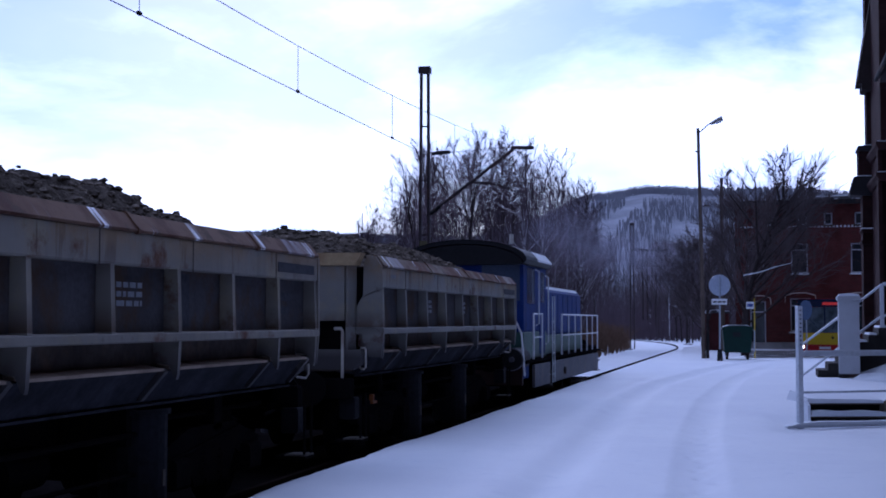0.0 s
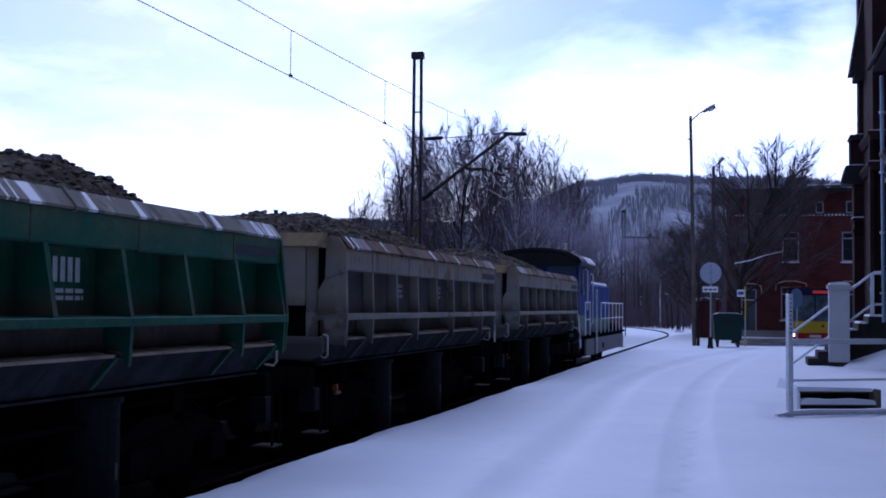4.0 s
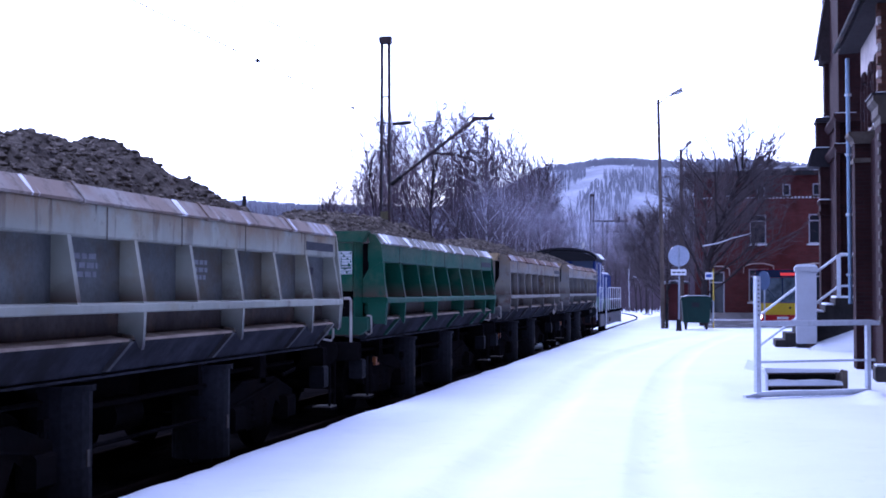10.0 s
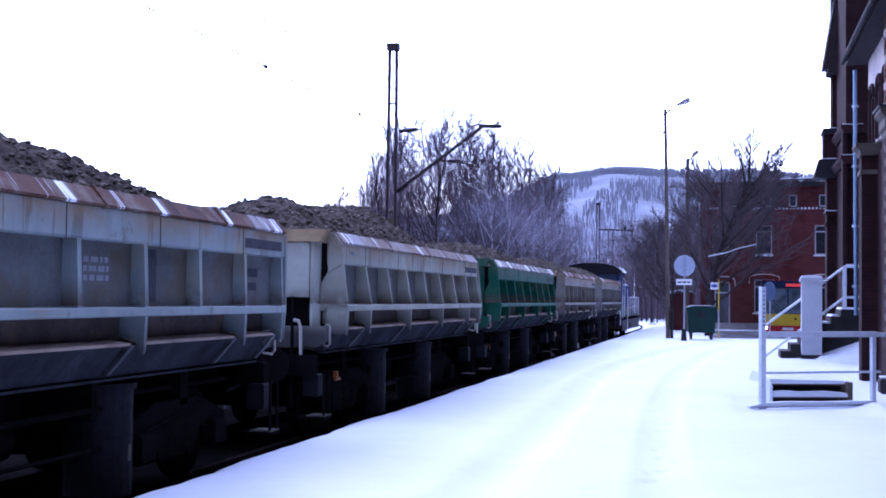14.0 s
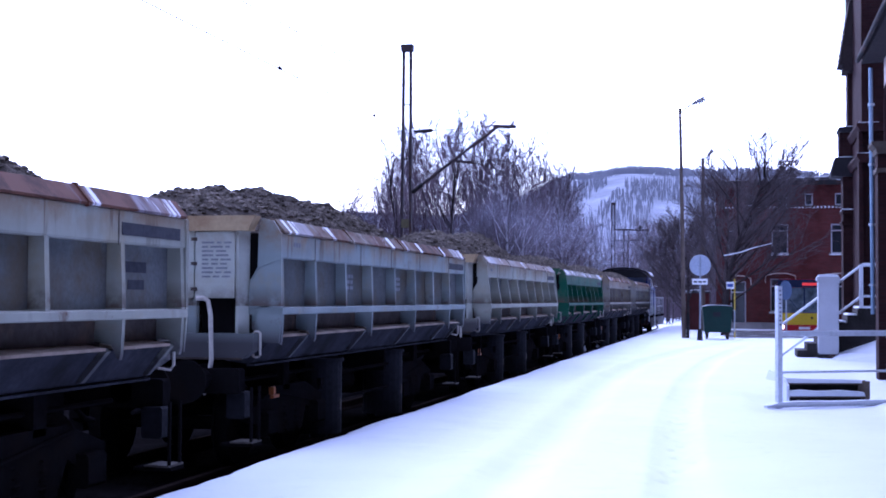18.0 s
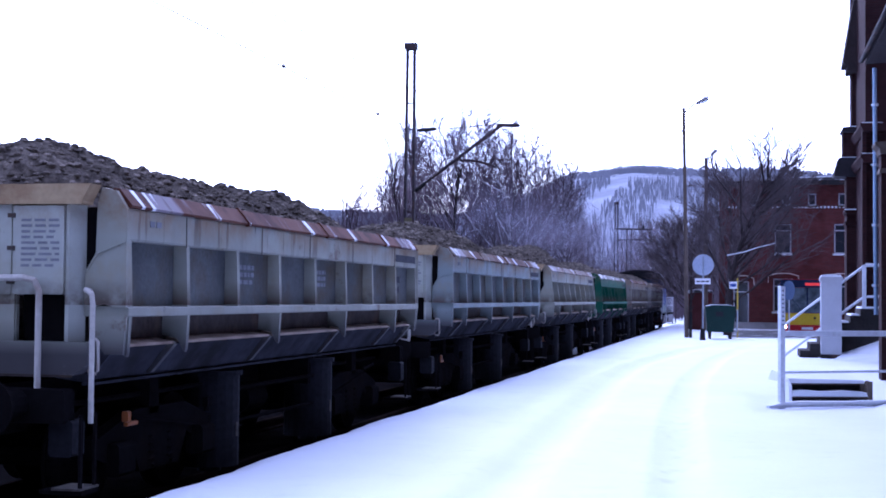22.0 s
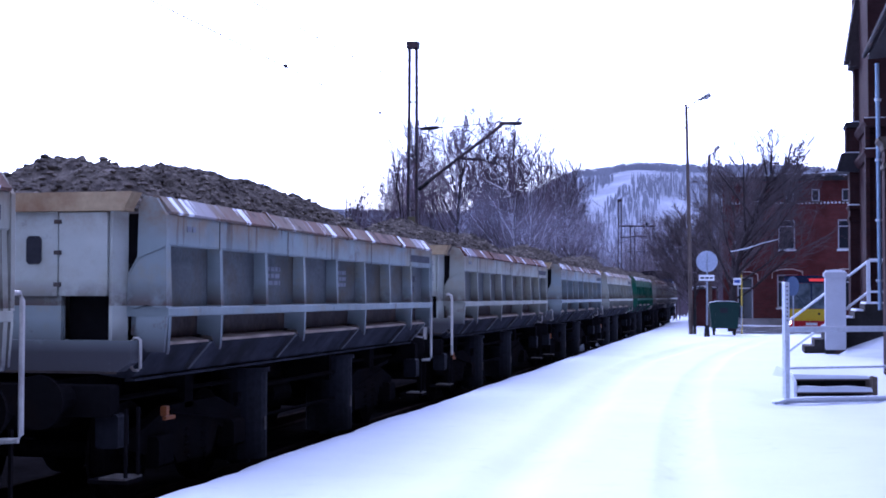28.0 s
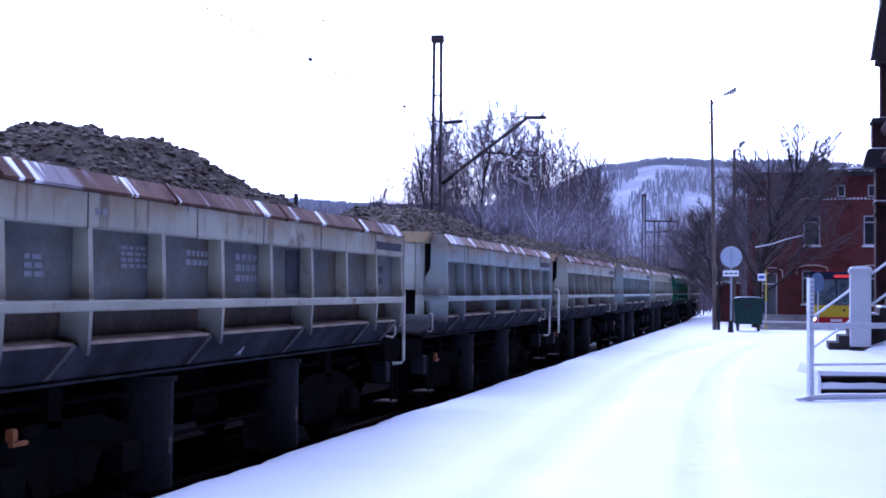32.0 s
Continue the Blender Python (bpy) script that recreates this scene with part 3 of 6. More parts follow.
def dump_wagon(k, body, cap, endcap, label, seed, plate="dark", ledge=BROWNFLOOR, endpaint=None):
    """A side-tipping bogie wagon. Its origin lies on the rails under the corner of its rear end."""
    rng = random.Random(seed)
    w = thing("dump_wagon", label, "wagon", group="dump wagons of the train")
    L = BODY
    endpaint = endpaint or body
    # tipping body: floor and inner walls
    part("body_floor", B().box(-1.30, 1.30, 0.1, L - 0.1, 1.30, 1.46), body, w)
    step = L / PANELS
    tb = 1.51 if k in (3, 4) else 1.585  # outer face of the upper band; the posts of two wagons lean out below it
    chord = CHORD
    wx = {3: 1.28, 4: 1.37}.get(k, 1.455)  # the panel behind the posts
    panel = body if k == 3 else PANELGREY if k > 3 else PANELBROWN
    for s in (1, -1):
        X = lambda v: v * s

        def slab(prof, y0, y1):
            return B().prism([(X(a), z) for a, z in prof], y0, y1)
        part("side_wall", slab([(wx - 0.04, 1.74), (wx, 1.74), (wx, 2.33), (wx - 0.04, 2.33)], 0.02, L - 0.02), panel, w, "grimy panel behind the side posts, colour darkened as shade")
        band = slab([(tb - 0.20, 2.305), (tb - 0.012, 2.305), (tb, 2.32), (tb, 2.56), (tb - 0.035, 2.575), (tb - 0.20, 2.575)], 0.0, L)
        part("upper_band", band, body, w)
        part("inner_lip", slab([(1.16, 2.335), (tb - 0.19, 2.335), (tb - 0.19, 2.54), (1.16, 2.50)], 0.22, L - 0.22), GRIMESHADE, w)
        part("top_flange", slab([(tb - 0.185, 2.58), (tb + 0.015, 2.565), (tb + 0.027, 2.585), (tb - 0.085, 2.72), (tb - 0.125, 2.725), (tb - 0.185, 2.70)], 0.015, L - 0.015), cap, w, "rusted sloping top flange with icy strips and painted wet glints")
        for j in (1.15, 3.05, 4.6, 6.3, 8.35):
            part("weld_seam", slab([(tb - 0.001, 2.29), (tb + 0.003, 2.30), (tb + 0.003, 2.55), (tb - 0.001, 2.56)], j - 0.008, j + 0.008), GRIMESHADE, w)
        for j in (2.6, 5.2, 7.8):
            part("flange_seam", slab([(tb - 0.005, 2.55), (tb + 0.033, 2.56), (tb + 0.040, 2.59), (tb - 0.08, 2.735), (tb - 0.115, 2.735)], j - 0.02, j + 0.02), cap, w)
        part("sill_beam", slab([(1.20, 1.70), (1.60, 1.70), (1.61, 1.71), (1.61, 1.765), (1.60, 1.775), (1.20, 1.79)], -0.02, L + 0.02), body, w)
        for i in range(PANELS + 1):
            y = min(max(i * step, 0.05), L - 0.05)
            part("side_post", slab([(1.20, 1.775), (1.595, 1.775), (tb - 0.010, 2.32), (1.20, 2.32)], y - 0.033, y + 0.033), body, w)
        for i in (0, 1, 3, 5, 7, 8):
            y = min(max(i * step, 0.05), L - 0.05)
            part("lower_bracket", slab([(1.25, 1.70), (1.595, 1.705), (1.58, 1.42), (1.57, 1.38), (1.545, 1.40), (1.50, 1.50), (1.25, 1.54)], y - 0.026, y + 0.026), body, w)
        part("lower_wall", slab([(1.31, 1.46), (1.35, 1.46), (1.36, 1.705), (1.32, 1.705)], 0.04, L - 0.04), GRIMESHADE, w)
        for i0, i1 in ((0, 1), (1, 3), (3, 5), (5, 7), (7, 8)):
            part("ledge", slab([(1.30, 1.495), (1.49, 1.455), (1.52, 1.455), (1.525, 1.478), (1.30, 1.515)], i0 * step + 0.07, i1 * step - 0.16), ledge, w, "muddy brown ledge under the sill")
            # the sloping chord under it is stiffened by triangular webs
            part("ledge_web", slab([(1.27, 1.20), (1.31, 1.20), (1.53, 1.45), (1.50, 1.475), (1.44, 1.465)], i1 * step - 0.155, i1 * step - 0.085), body, w)
        part("bottom_chord", slab([(0.95, 1.20), (1.20, 1.17), (1.24, 1.175), (1.465, 1.452), (1.22, 1.46), (0.95, 1.34)], 0.05, L - 0.05), chord, w, "muddy sloping lower chord, colour darkened as underside shade")
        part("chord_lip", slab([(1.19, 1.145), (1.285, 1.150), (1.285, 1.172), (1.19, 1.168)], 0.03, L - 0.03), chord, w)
        for y, d in ((0.0, -1), (L, 1)):
            lo, hi = (y - 0.05, y) if d < 0 else (y, y + 0.05)
            part("end_profile", slab([(tb - 0.20, 2.725), (1.345, 2.60), (1.335, 2.20), (1.25, 2.05), (1.24, 1.80), (1.30, 1.775), (1.42, 1.80), (1.50, 1.775), (1.60, 1.775), (tb + 0.012, 2.55), (tb - 0.085, 2.70)], lo, hi), body, w)
            part("end_crease", slab([(1.255, 2.06), (1.345, 2.21), (tb, 2.30), (tb, 2.288), (1.345, 2.195), (1.255, 2.045)], min(lo, lo - 0.012) if d < 0 else lo, hi if d < 0 else hi + 0.012), body, w)
            # dark plate paints the shade between end wall and side
            part("gap_plate", slab([(1.20, 1.80), (1.42, 1.80), (1.42, 2.57), (1.20, 2.57)], 0.012 if d < 0 else L - 0.03, 0.03 if d < 0 else L - 0.012), DUSTSHADE, w)
            part("corner_gusset", slab([(1.32, 1.70), (1.34, 1.50), (1.42, 1.40), (1.575, 1.40), (1.60, 1.70)], lo + 0.01, hi - 0.01), body, w)
    for y, d in ((0.0, -1), (L, 1)):
        # end wall with its hatch panel and window, the sloping cap, a dark plate as the shaded opening under it and the
        # end beam
        lo, hi = (y - 0.16, y - 0.08) if d < 0 else (y + 0.08, y + 0.16)
        out0, out1 = (lo - 0.022, lo) if d < 0 else (hi, hi + 0.022)
        ew = part("end_wall", B().box(-1.13, 0.66, lo, hi, 1.87, 2.60, 0.012), endpaint, w)
        part("hatch_panel", B().box(0.685, 1.125, out0, hi if d < 0 else out1, 1.872, 2.575, 0.014), endpaint, w)
        part("hatch_post", B().box(0.655, 0.69, lo + 0.012, hi - 0.012, 1.50, 2.60), body, w)
        for zz in (2.48, 2.22, 1.95):
            part("hatch_hinge", B().box(0.640, 0.705, out0 - 0.012 if d < 0 else out1, out0 if d < 0 else out1 + 0.012, zz, zz + 0.035), GRIMESHADE, w)
        part("end_window", B().box(0.37, 0.51, out0 + 0.012 if d < 0 else out0 - 0.002, out1 + 0.002 if d < 0 else out1 - 0.012, 2.14, 2.38, 0.025), BLACKINK, w, "small dark window in the end wall")
        part("end_cap", B().prism([(-1.29, 2.585), (1.29, 2.585), (1.29, 2.61), (1.36, 2.745), (-1.36, 2.745), (-1.29, 2.61)], lo - 0.05, hi + 0.06), endcap, w, "rusty yellowish cap of the end wall")
        near, far = (lo, y - 0.01) if d < 0 else (hi, y + 0.01)
        for s in (-1, 1):
            part("corner_leg", B().prism([(s * 1.135, near), (s * 1.165, near), (s * 1.235, far), (s * 1.14, far)], 1.50, 2.585, "z"), endpaint, w)
        part("end_leg", B().box(-1.13, 0.70, lo + 0.03, hi - 0.01, 1.50, 1.868, 0.01), body, w)
        # flat dark plate in place of the opening's shade
        part("end_recess", B().box(0.70, 1.13, y - 0.02 if d < 0 else y, y if d < 0 else y + 0.02, 1.46, 1.94), DUSTSHADE, w, "dark plate as the shaded opening under the end wall")
        lo2, hi2 = (y - 0.22, y - 0.05) if d < 0 else (y + 0.05, y + 0.22)
        part("end_beam", B().prism([(-1.30, 1.24), (1.24, 1.24), (1.36, 1.32), (1.36, 1.50), (-1.36, 1.50), (-1.36, 1.32)], lo2, hi2), body, w)
        part("beam_lip", B().box(-1.30, 1.24, lo2 - 0.012 if d < 0 else hi2, lo2 if d < 0 else hi2 + 0.012, 1.225, 1.245), GRIMESHADE, w)
        f = out0 - 0.002 if d < 0 else out1 + 0.002
        if d < 0:
            b = B()
            if plate == "table":
                for zz in (2.44, 2.40, 2.36, 2.32, 2.28, 2.22, 2.17, 2.12):
                    b.box(0.86, 1.12, f - 0.004, f, zz, zz + 0.010)
                for xx in (0.86, 0.94, 1.11):
                    b.box(xx, xx + 0.01, f - 0.004, f, 2.12, 2.45)
                bars(b, f, 0.87, 1.11, 2.12, 2.44, 8, rng, "y")
            else:
                for r in range(9):
                    xx = 0.76
                    while xx < 1.06:
                        e = min(xx + rng.uniform(0.05, 0.14), 1.09)
                        b.box(xx, e, f - 0.004, f, 2.47 - r * 0.045 - 0.02, 2.47 - r * 0.045)
                        xx = e + 0.03
            if k in (3, 5, 6):
                part("lettering", b, WHITEINK if k == 3 else FADEDINK, ew, "small faded white lettering")["kind"] = "stuff"
        # buffers, coupler, headstock
        yb = y - 0.85 if d < 0 else y + 0.85
        ya = y - 0.25 if d < 0 else y + 0.25
        part("headstock", B().box(-1.28, 1.28, min(ya, ya + 0.16 * d), max(ya, ya + 0.16 * d), 0.88, 1.14, 0.02), DUSTSHADE, w)
        for s in (-1, 1):
            bf = B().cyl(s * 0.875, ya, 1.03, 0.11, (yb - ya) * 0.8, "y", 12).cyl(s * 0.875, ya + (yb - ya) * 0.8, 1.03, 0.07, (yb - ya) * 0.15, "y", 12)
            bf.cyl(s * 0.875, yb - 0.03 * d, 1.03, 0.22, 0.03 * d, "y", 16)
            part("buffer", bf, DUSTSHADE, w)
        part("coupling", B().tube([(0, ya, 1.0), (0, ya + 0.3 * d, 0.96), (0, yb, 0.86)], 0.04, 8), DUSTSHADE, w)
        part("brake_hose", B().tube([(0.35, ya, 0.95), (0.36, ya + 0.3 * d, 0.75), (0.30, yb, 0.70)], 0.025, 6), DUSTSHADE, w)
        # steps and hand rails at the corners
        for s in (-1, 1):
            part("corner_step", B().box(s * 1.25 - 0.18, s * 1.25 + 0.18, ya - 0.14, ya + 0.14, 0.34, 0.37).box(s * 1.40 - 0.012, s * 1.40 + 0.012, ya - 0.13, ya - 0.10, 0.36, 0.95).box(s * 1.40 - 0.012, s * 1.40 + 0.012, ya + 0.10, ya + 0.13, 0.36, 0.95), DUSTSHADE, w)
            part("step_tread", B().box(s * 1.30 - 0.12, s * 1.30 + 0.12, ya - 0.155, ya + 0.155, 0.372, 0.39), STEPWOOD, w, "worn pale step board")
            part("step_box", B().box(s * 1.22 - 0.10, s * 1.22 + 0.10, ya - 0.10, ya + 0.10, 0.62, 0.90, 0.02), CYLPAINT, w)
            if d < 0:
                yl = y - 0.07
                loop = [(s * 1.30, yl, 1.27), (s * 1.30, yl, 1.50), (s * 1.32, yl, 1.52), (s * 1.36, yl, 1.52), (s * 1.38, yl, 1.50), (s * 1.38, yl, 1.27), (s * 1.36, yl, 1.25), (s * 1.32, yl, 1.25), (s * 1.30, yl, 1.27)]
            else:
                loop = [(s * 1.38, y - 0.08, 1.50), (s * 1.45, y + 0.02, 1.51), (s * 1.47, y + 0.05, 1.47), (s * 1.47, y + 0.05, 1.28), (s * 1.45, y + 0.02, 1.24), (s * 1.38, y - 0.08, 1.26)]
            part("hand_loop", B().tube(loop, 0.014, 6), HANDRAIL, w, "off-white hand loop")
        yy = y - 0.27 if d < 0 else y + 0.27
        if d < 0 and k == 6:
            part("hand_rail", B().tube([(0.45, y - 0.18, 2.0), (0.84, yy, 2.0), (0.93, yy, 1.98), (0.97, yy, 1.90), (0.97, yy, 0.90)], 0.026, 8), HANDRAIL, w, "bent off-white hand rail")
            part("corner_rail", B().tube([(1.30, y - 0.06, 1.90), (1.37, yy, 1.91), (1.42, yy, 1.88), (1.43, yy, 1.80), (1.43, yy, 0.88)], 0.022, 8), HANDRAIL, w, "bent off-white hand rail")
        elif d < 0 and k == 5:
            part("hand_rail", B().tube([(0.74, yy, 1.87), (0.82, yy, 1.87), (0.87, yy, 1.84), (0.90, yy, 1.70), (0.915, yy, 1.22), (0.90, yy, 1.12), (0.83, yy, 0.86)], 0.026, 8), HANDRAIL, w, "bent off-white hand rail")
        elif d < 0 and k == 4:
            part("black_stand", B().tube([(0.94, yy, 1.88), (0.94, yy, 0.48)], 0.022, 8), DUSTSHADE, w)
            part("hand_rail", B().tube([(0.96, yy, 1.58), (1.02, yy, 1.57), (1.05, yy, 1.50), (1.06, yy, 1.10), (1.0, yy, 1.03)], 0.022, 8), HANDRAIL, w, "bent off-white hand rail")
        elif d < 0 and k in (1, 3):
            part("hand_rail", B().tube([(1.02, yy, 1.77), (1.11, yy, 1.77), (1.13, yy, 1.73), (1.13, yy, 0.80)], 0.02, 8), HANDRAIL, w, "straight white hand rail")
        elif d > 0 and k in (7, 8):
            part("corner_rail", B().tube([(1.44, y + 0.06, 1.90), (1.51, yy, 1.89), (1.53, yy, 1.84), (1.53, yy, 0.93), (1.51, yy, 0.89), (1.36, yy, 0.88)], 0.02, 8), HANDRAIL, w, "bent off-white hand rail")
    # lettering and dark number plates along the sides
    f = tb + 0.002
    panels = [(f, L - 1.25, L - 0.12, 2.37, 2.47), (wx + 0.001, L - 0.95, L - 0.52, 2.08, 2.17), (wx + 0.001, L - 0.86, L - 0.56, 1.94, 2.02)]
    if k not in (1, 3):
        a = 5.55 if k == 8 else L - step * 3 + 0.06
        panels.append((wx + 0.001, a, a + 0.42, 1.82, 2.28))
    for xx, y0, y1, z0, z1 in panels:
        part("number_plate", B().box(xx, xx + 0.004, y0, y1, z0, z1), PLATE, w, "dark painted-over panel")
    b = B()
    if k == 3:
        for i in range(5):
            b.box(wx + 0.001, wx + 0.005, 5.21 + 0.115 * i, 5.28 + 0.115 * i, 2.04, 2.23)
        bars(b, wx + 0.001, 5.21, 5.80, 1.88, 1.99, 2, rng)
    elif k == 8:
        for y0, y1, z0, z1, rows in ((0.52, 0.78, 1.92, 2.10, 3), (1.91, 2.50, 2.01, 2.20, 4), (3.1, 3.6, 2.04, 2.20, 2), (4.2, 4.9, 1.90, 2.20, 3)):
            bars(b, wx + 0.001, y0, y1, z0, z1, rows, rng)
        bars(b, f, 1.26, 1.46, 2.37, 2.45, 1, rng)
    else:
        for c in (2, 4):
            bars(b, wx + 0.001, c * step + 0.3, c * step + 0.75, 1.96, 2.18, 3, rng)
        bars(b, f, 0.4, 0.62, 2.40, 2.48, 1, rng)
    part("side_lettering", b, WHITEINK if k == 3 else FADEDINK, w, "faded white lettering")["kind"] = "stuff"
    # underframe, tipping cylinders, tanks, bogies
    part("centre_sill", B().box(-0.45, 0.45, 0.0, L, 0.72, 1.14), DUSTSHADE, w)
    for y in (1.6, 3.5, L - 3.5, L - 1.6):
        part("cross_member", B().box(-1.1, 1.1, y - 0.1, y + 0.1, 0.8, 1.138), DUSTSHADE, w)
    for y in (L / 2 - 1.6, L / 2 + 1.6):
        for s in (-1, 1):
            cy = part("tipping_cylinder", B().cyl(s * 0.98, y, 0.14, 0.30, 0.92, "z", 20).cyl(s * 0.98, y, 1.06, 0.33, 0.05, "z", 20).cyl(s * 0.98, y, 0.08, 0.12, 0.06, "z", 12), CYLPAINT, w)
            part("cylinder_tag", B().box(s * 1.279 - 0.006, s * 1.279 + 0.006, y - 0.03, y + 0.02, 0.44, 0.58), STEPWOOD, cy, "small pale tag")
    for s in (-1, 1):
        part("brake_handle", B().box(s * 1.20 - 0.02, s * 1.20 + 0.02, 0.82, 1.02, 0.75, 0.785, 0.008).box(s * 1.20 - 0.03, s * 1.20 + 0.03, 0.80, 0.86, 0.79, 0.88, 0.01), VALVEORANGE, w, "small orange brake handle")
        part("brake_rod", B().tube([(s * 1.12, 1.1, 0.80), (s * 1.12, 3.0, 0.56), (s * 1.12, L - 3.0, 0.56), (s * 1.12, L - 1.1, 0.80)], 0.02, 6), DUSTSHADE, w)
    part("air_tank", B().cyl(-0.2, 4.4, 0.62, 0.24, 1.5, "y", 16), DUSTSHADE, w)
    part("brake_cylinder", B().cyl(0.75, L / 2 - 0.3, 0.72, 0.17, 0.6, "y", 14), DUSTSHADE, w)
    part("air_pipe", B().tube([(1.0, 0.2, 0.98), (1.0, 3.2, 0.98), (1.12, 3.4, 0.90), (1.12, L - 3.4, 0.90), (1.0, L - 3.2, 0.98), (1.0, L - 0.2, 0.98)], 0.025, 6), DUSTSHADE, w)
    part("valve", B().box(1.16, 1.22, 2.58, 2.68, 0.78, 0.88, 0.01).cyl(1.19, 2.62, 0.74, 0.03, 0.05, "z", 8), DUSTSHADE, w)
    wheels = []
    for y in (1.75, L - 1.75):
        wheels += bogie(w, y)[1]
    return w, wheels


LUMP = [(0.0, 0.55, -0.7), (1.57, 0.55, -0.7), (3.14, 0.55, -0.7), (4.71, 0.55, -0.7)] + [(0.4 + 1.257 * i, 1.0, 0.1) for i in range(5)] + [(0.0, 0.5, 0.85), (2.09, 0.5, 0.85), (4.19, 0.5, 0.85)]
LUMPFACES = [(0, 1, 4), (1, 5, 4), (1, 2, 5), (2, 6, 5), (2, 3, 7), (2, 7, 6), (3, 8, 7), (3, 0, 8), (0, 4, 8), (4, 5, 9), (5, 10, 9), (5, 6, 10), (6, 7, 11), (6, 11, 10), (7, 8, 11), (8, 9, 11), (8, 4, 9), (9, 10, 11)]


def heap(seed, crest):
    """Loose rubble piled above the sides of a wagon; crest: its height over the rails along the wagon."""
    rng = random.Random(seed)
    off = rng.uniform(0, 50)
    cy, cz = [p[0] for p in crest], [p[1] for p in crest]

    def top(x, y):
        u = min(1.0, abs(x) / 1.19)
        rough = 0.06 * wave(x + off, y, 1.3) + 0.08 * wave(x + off, y, 2.7) + 0.07 * wave(x, y + off, 5.5) + 0.045 * wave(x, y + off, 11.0)
        rise = float(np.interp(y + 0.10 * wave(x + off, y, 1.7), cy, cz)) - 2.50
        return 2.48 + rise * max(0.0, 1 - u ** 1.9) + rough * min(1.0, 2.5 * (1 - u)) * min(1.0, max(0.0, y) / 0.4, max(0.0, BODY - y) / 0.4) * 0.8
    xs, ys = axis_steps([(-1.19, 1.19, 0.07)]), axis_steps([(0.02, BODY - 0.02, 0.075)])
    g = sheet(xs, ys, top)
    g.v = [(x + 0.05 * wave(x, y, 8.0, 1.0), y + 0.05 * wave(x, y, 8.0, 2.0), z) for x, y, z in g.v]
    n, base = len(xs), len(g.v)
    ring = [i for i in range(n)] + [j * n + n - 1 for j in range(1, len(ys))] + [len(ys) * n - 1 - i for i in range(1, n)] + [j * n for j in range(len(ys) - 2, 0, -1)]
    g.v += [(g.v[i][0] * 0.93, min(max(g.v[i][1], 0.15), BODY - 0.15), 1.47) for i in ring]
    m = len(ring)
    g.f += [(ring[i], ring[(i + 1) % m], base + (i + 1) % m, base + i) for i in range(m)] + [tuple(range(base, base + m))]
    # loose lumps on the surface
    for _ in range(4000):
        x, y = rng.uniform(-1.10, 1.12), rng.uniform(0.20, BODY - 0.25)
        r, z = rng.choice((0.018, 0.022, 0.026, 0.03, 0.036, 0.048)) * rng.uniform(0.8, 1.2), top(x, y)
        squash, turn = rng.uniform(0.55, 0.8), rng.uniform(0, 6.28)
        pts = [Vector((math.cos(turn + q[0]) * q[1], math.sin(turn + q[0]) * q[1], q[2] * squash)) * r * rng.uniform(0.8, 1.2) for q in LUMP]
        g.add([p + Vector((x, y, z)) for p in pts], LUMPFACES)
    ob = part("rubble_load", g, LOAD)
    return tagged(ob, "heap of grey-brown rubble and soil piled high", "load", "loads of the wagons", "stuff")


RUST, RUST2, CREAM = (0.062, 0.020, 0.013), (0.095, 0.042, 0.025), (0.21, 0.175, 0.135)
P = {
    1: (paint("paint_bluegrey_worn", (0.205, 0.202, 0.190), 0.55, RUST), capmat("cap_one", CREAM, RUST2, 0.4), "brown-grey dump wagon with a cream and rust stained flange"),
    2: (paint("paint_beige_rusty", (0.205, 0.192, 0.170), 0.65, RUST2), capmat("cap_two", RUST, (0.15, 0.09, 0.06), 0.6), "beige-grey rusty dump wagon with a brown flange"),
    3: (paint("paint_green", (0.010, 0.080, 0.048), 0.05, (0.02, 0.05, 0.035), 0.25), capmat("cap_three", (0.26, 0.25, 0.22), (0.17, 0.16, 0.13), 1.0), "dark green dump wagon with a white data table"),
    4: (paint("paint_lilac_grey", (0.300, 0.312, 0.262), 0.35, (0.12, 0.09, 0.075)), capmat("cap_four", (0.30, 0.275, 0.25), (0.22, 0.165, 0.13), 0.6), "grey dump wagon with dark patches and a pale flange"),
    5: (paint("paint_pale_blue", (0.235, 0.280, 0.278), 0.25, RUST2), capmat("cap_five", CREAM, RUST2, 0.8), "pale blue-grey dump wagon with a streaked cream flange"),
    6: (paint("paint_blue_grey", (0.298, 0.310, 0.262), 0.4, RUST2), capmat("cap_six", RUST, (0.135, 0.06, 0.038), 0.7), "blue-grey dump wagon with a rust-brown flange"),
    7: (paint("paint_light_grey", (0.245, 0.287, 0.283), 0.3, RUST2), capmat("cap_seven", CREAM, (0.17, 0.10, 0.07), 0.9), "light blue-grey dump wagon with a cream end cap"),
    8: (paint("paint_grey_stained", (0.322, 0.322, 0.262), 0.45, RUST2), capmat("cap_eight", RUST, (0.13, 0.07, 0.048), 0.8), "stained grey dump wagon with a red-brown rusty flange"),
}
ENDPAINT = paint("paint_end_walls", (0.41, 0.435, 0.385), 0.25, (0.30, 0.25, 0.12), 0.6)
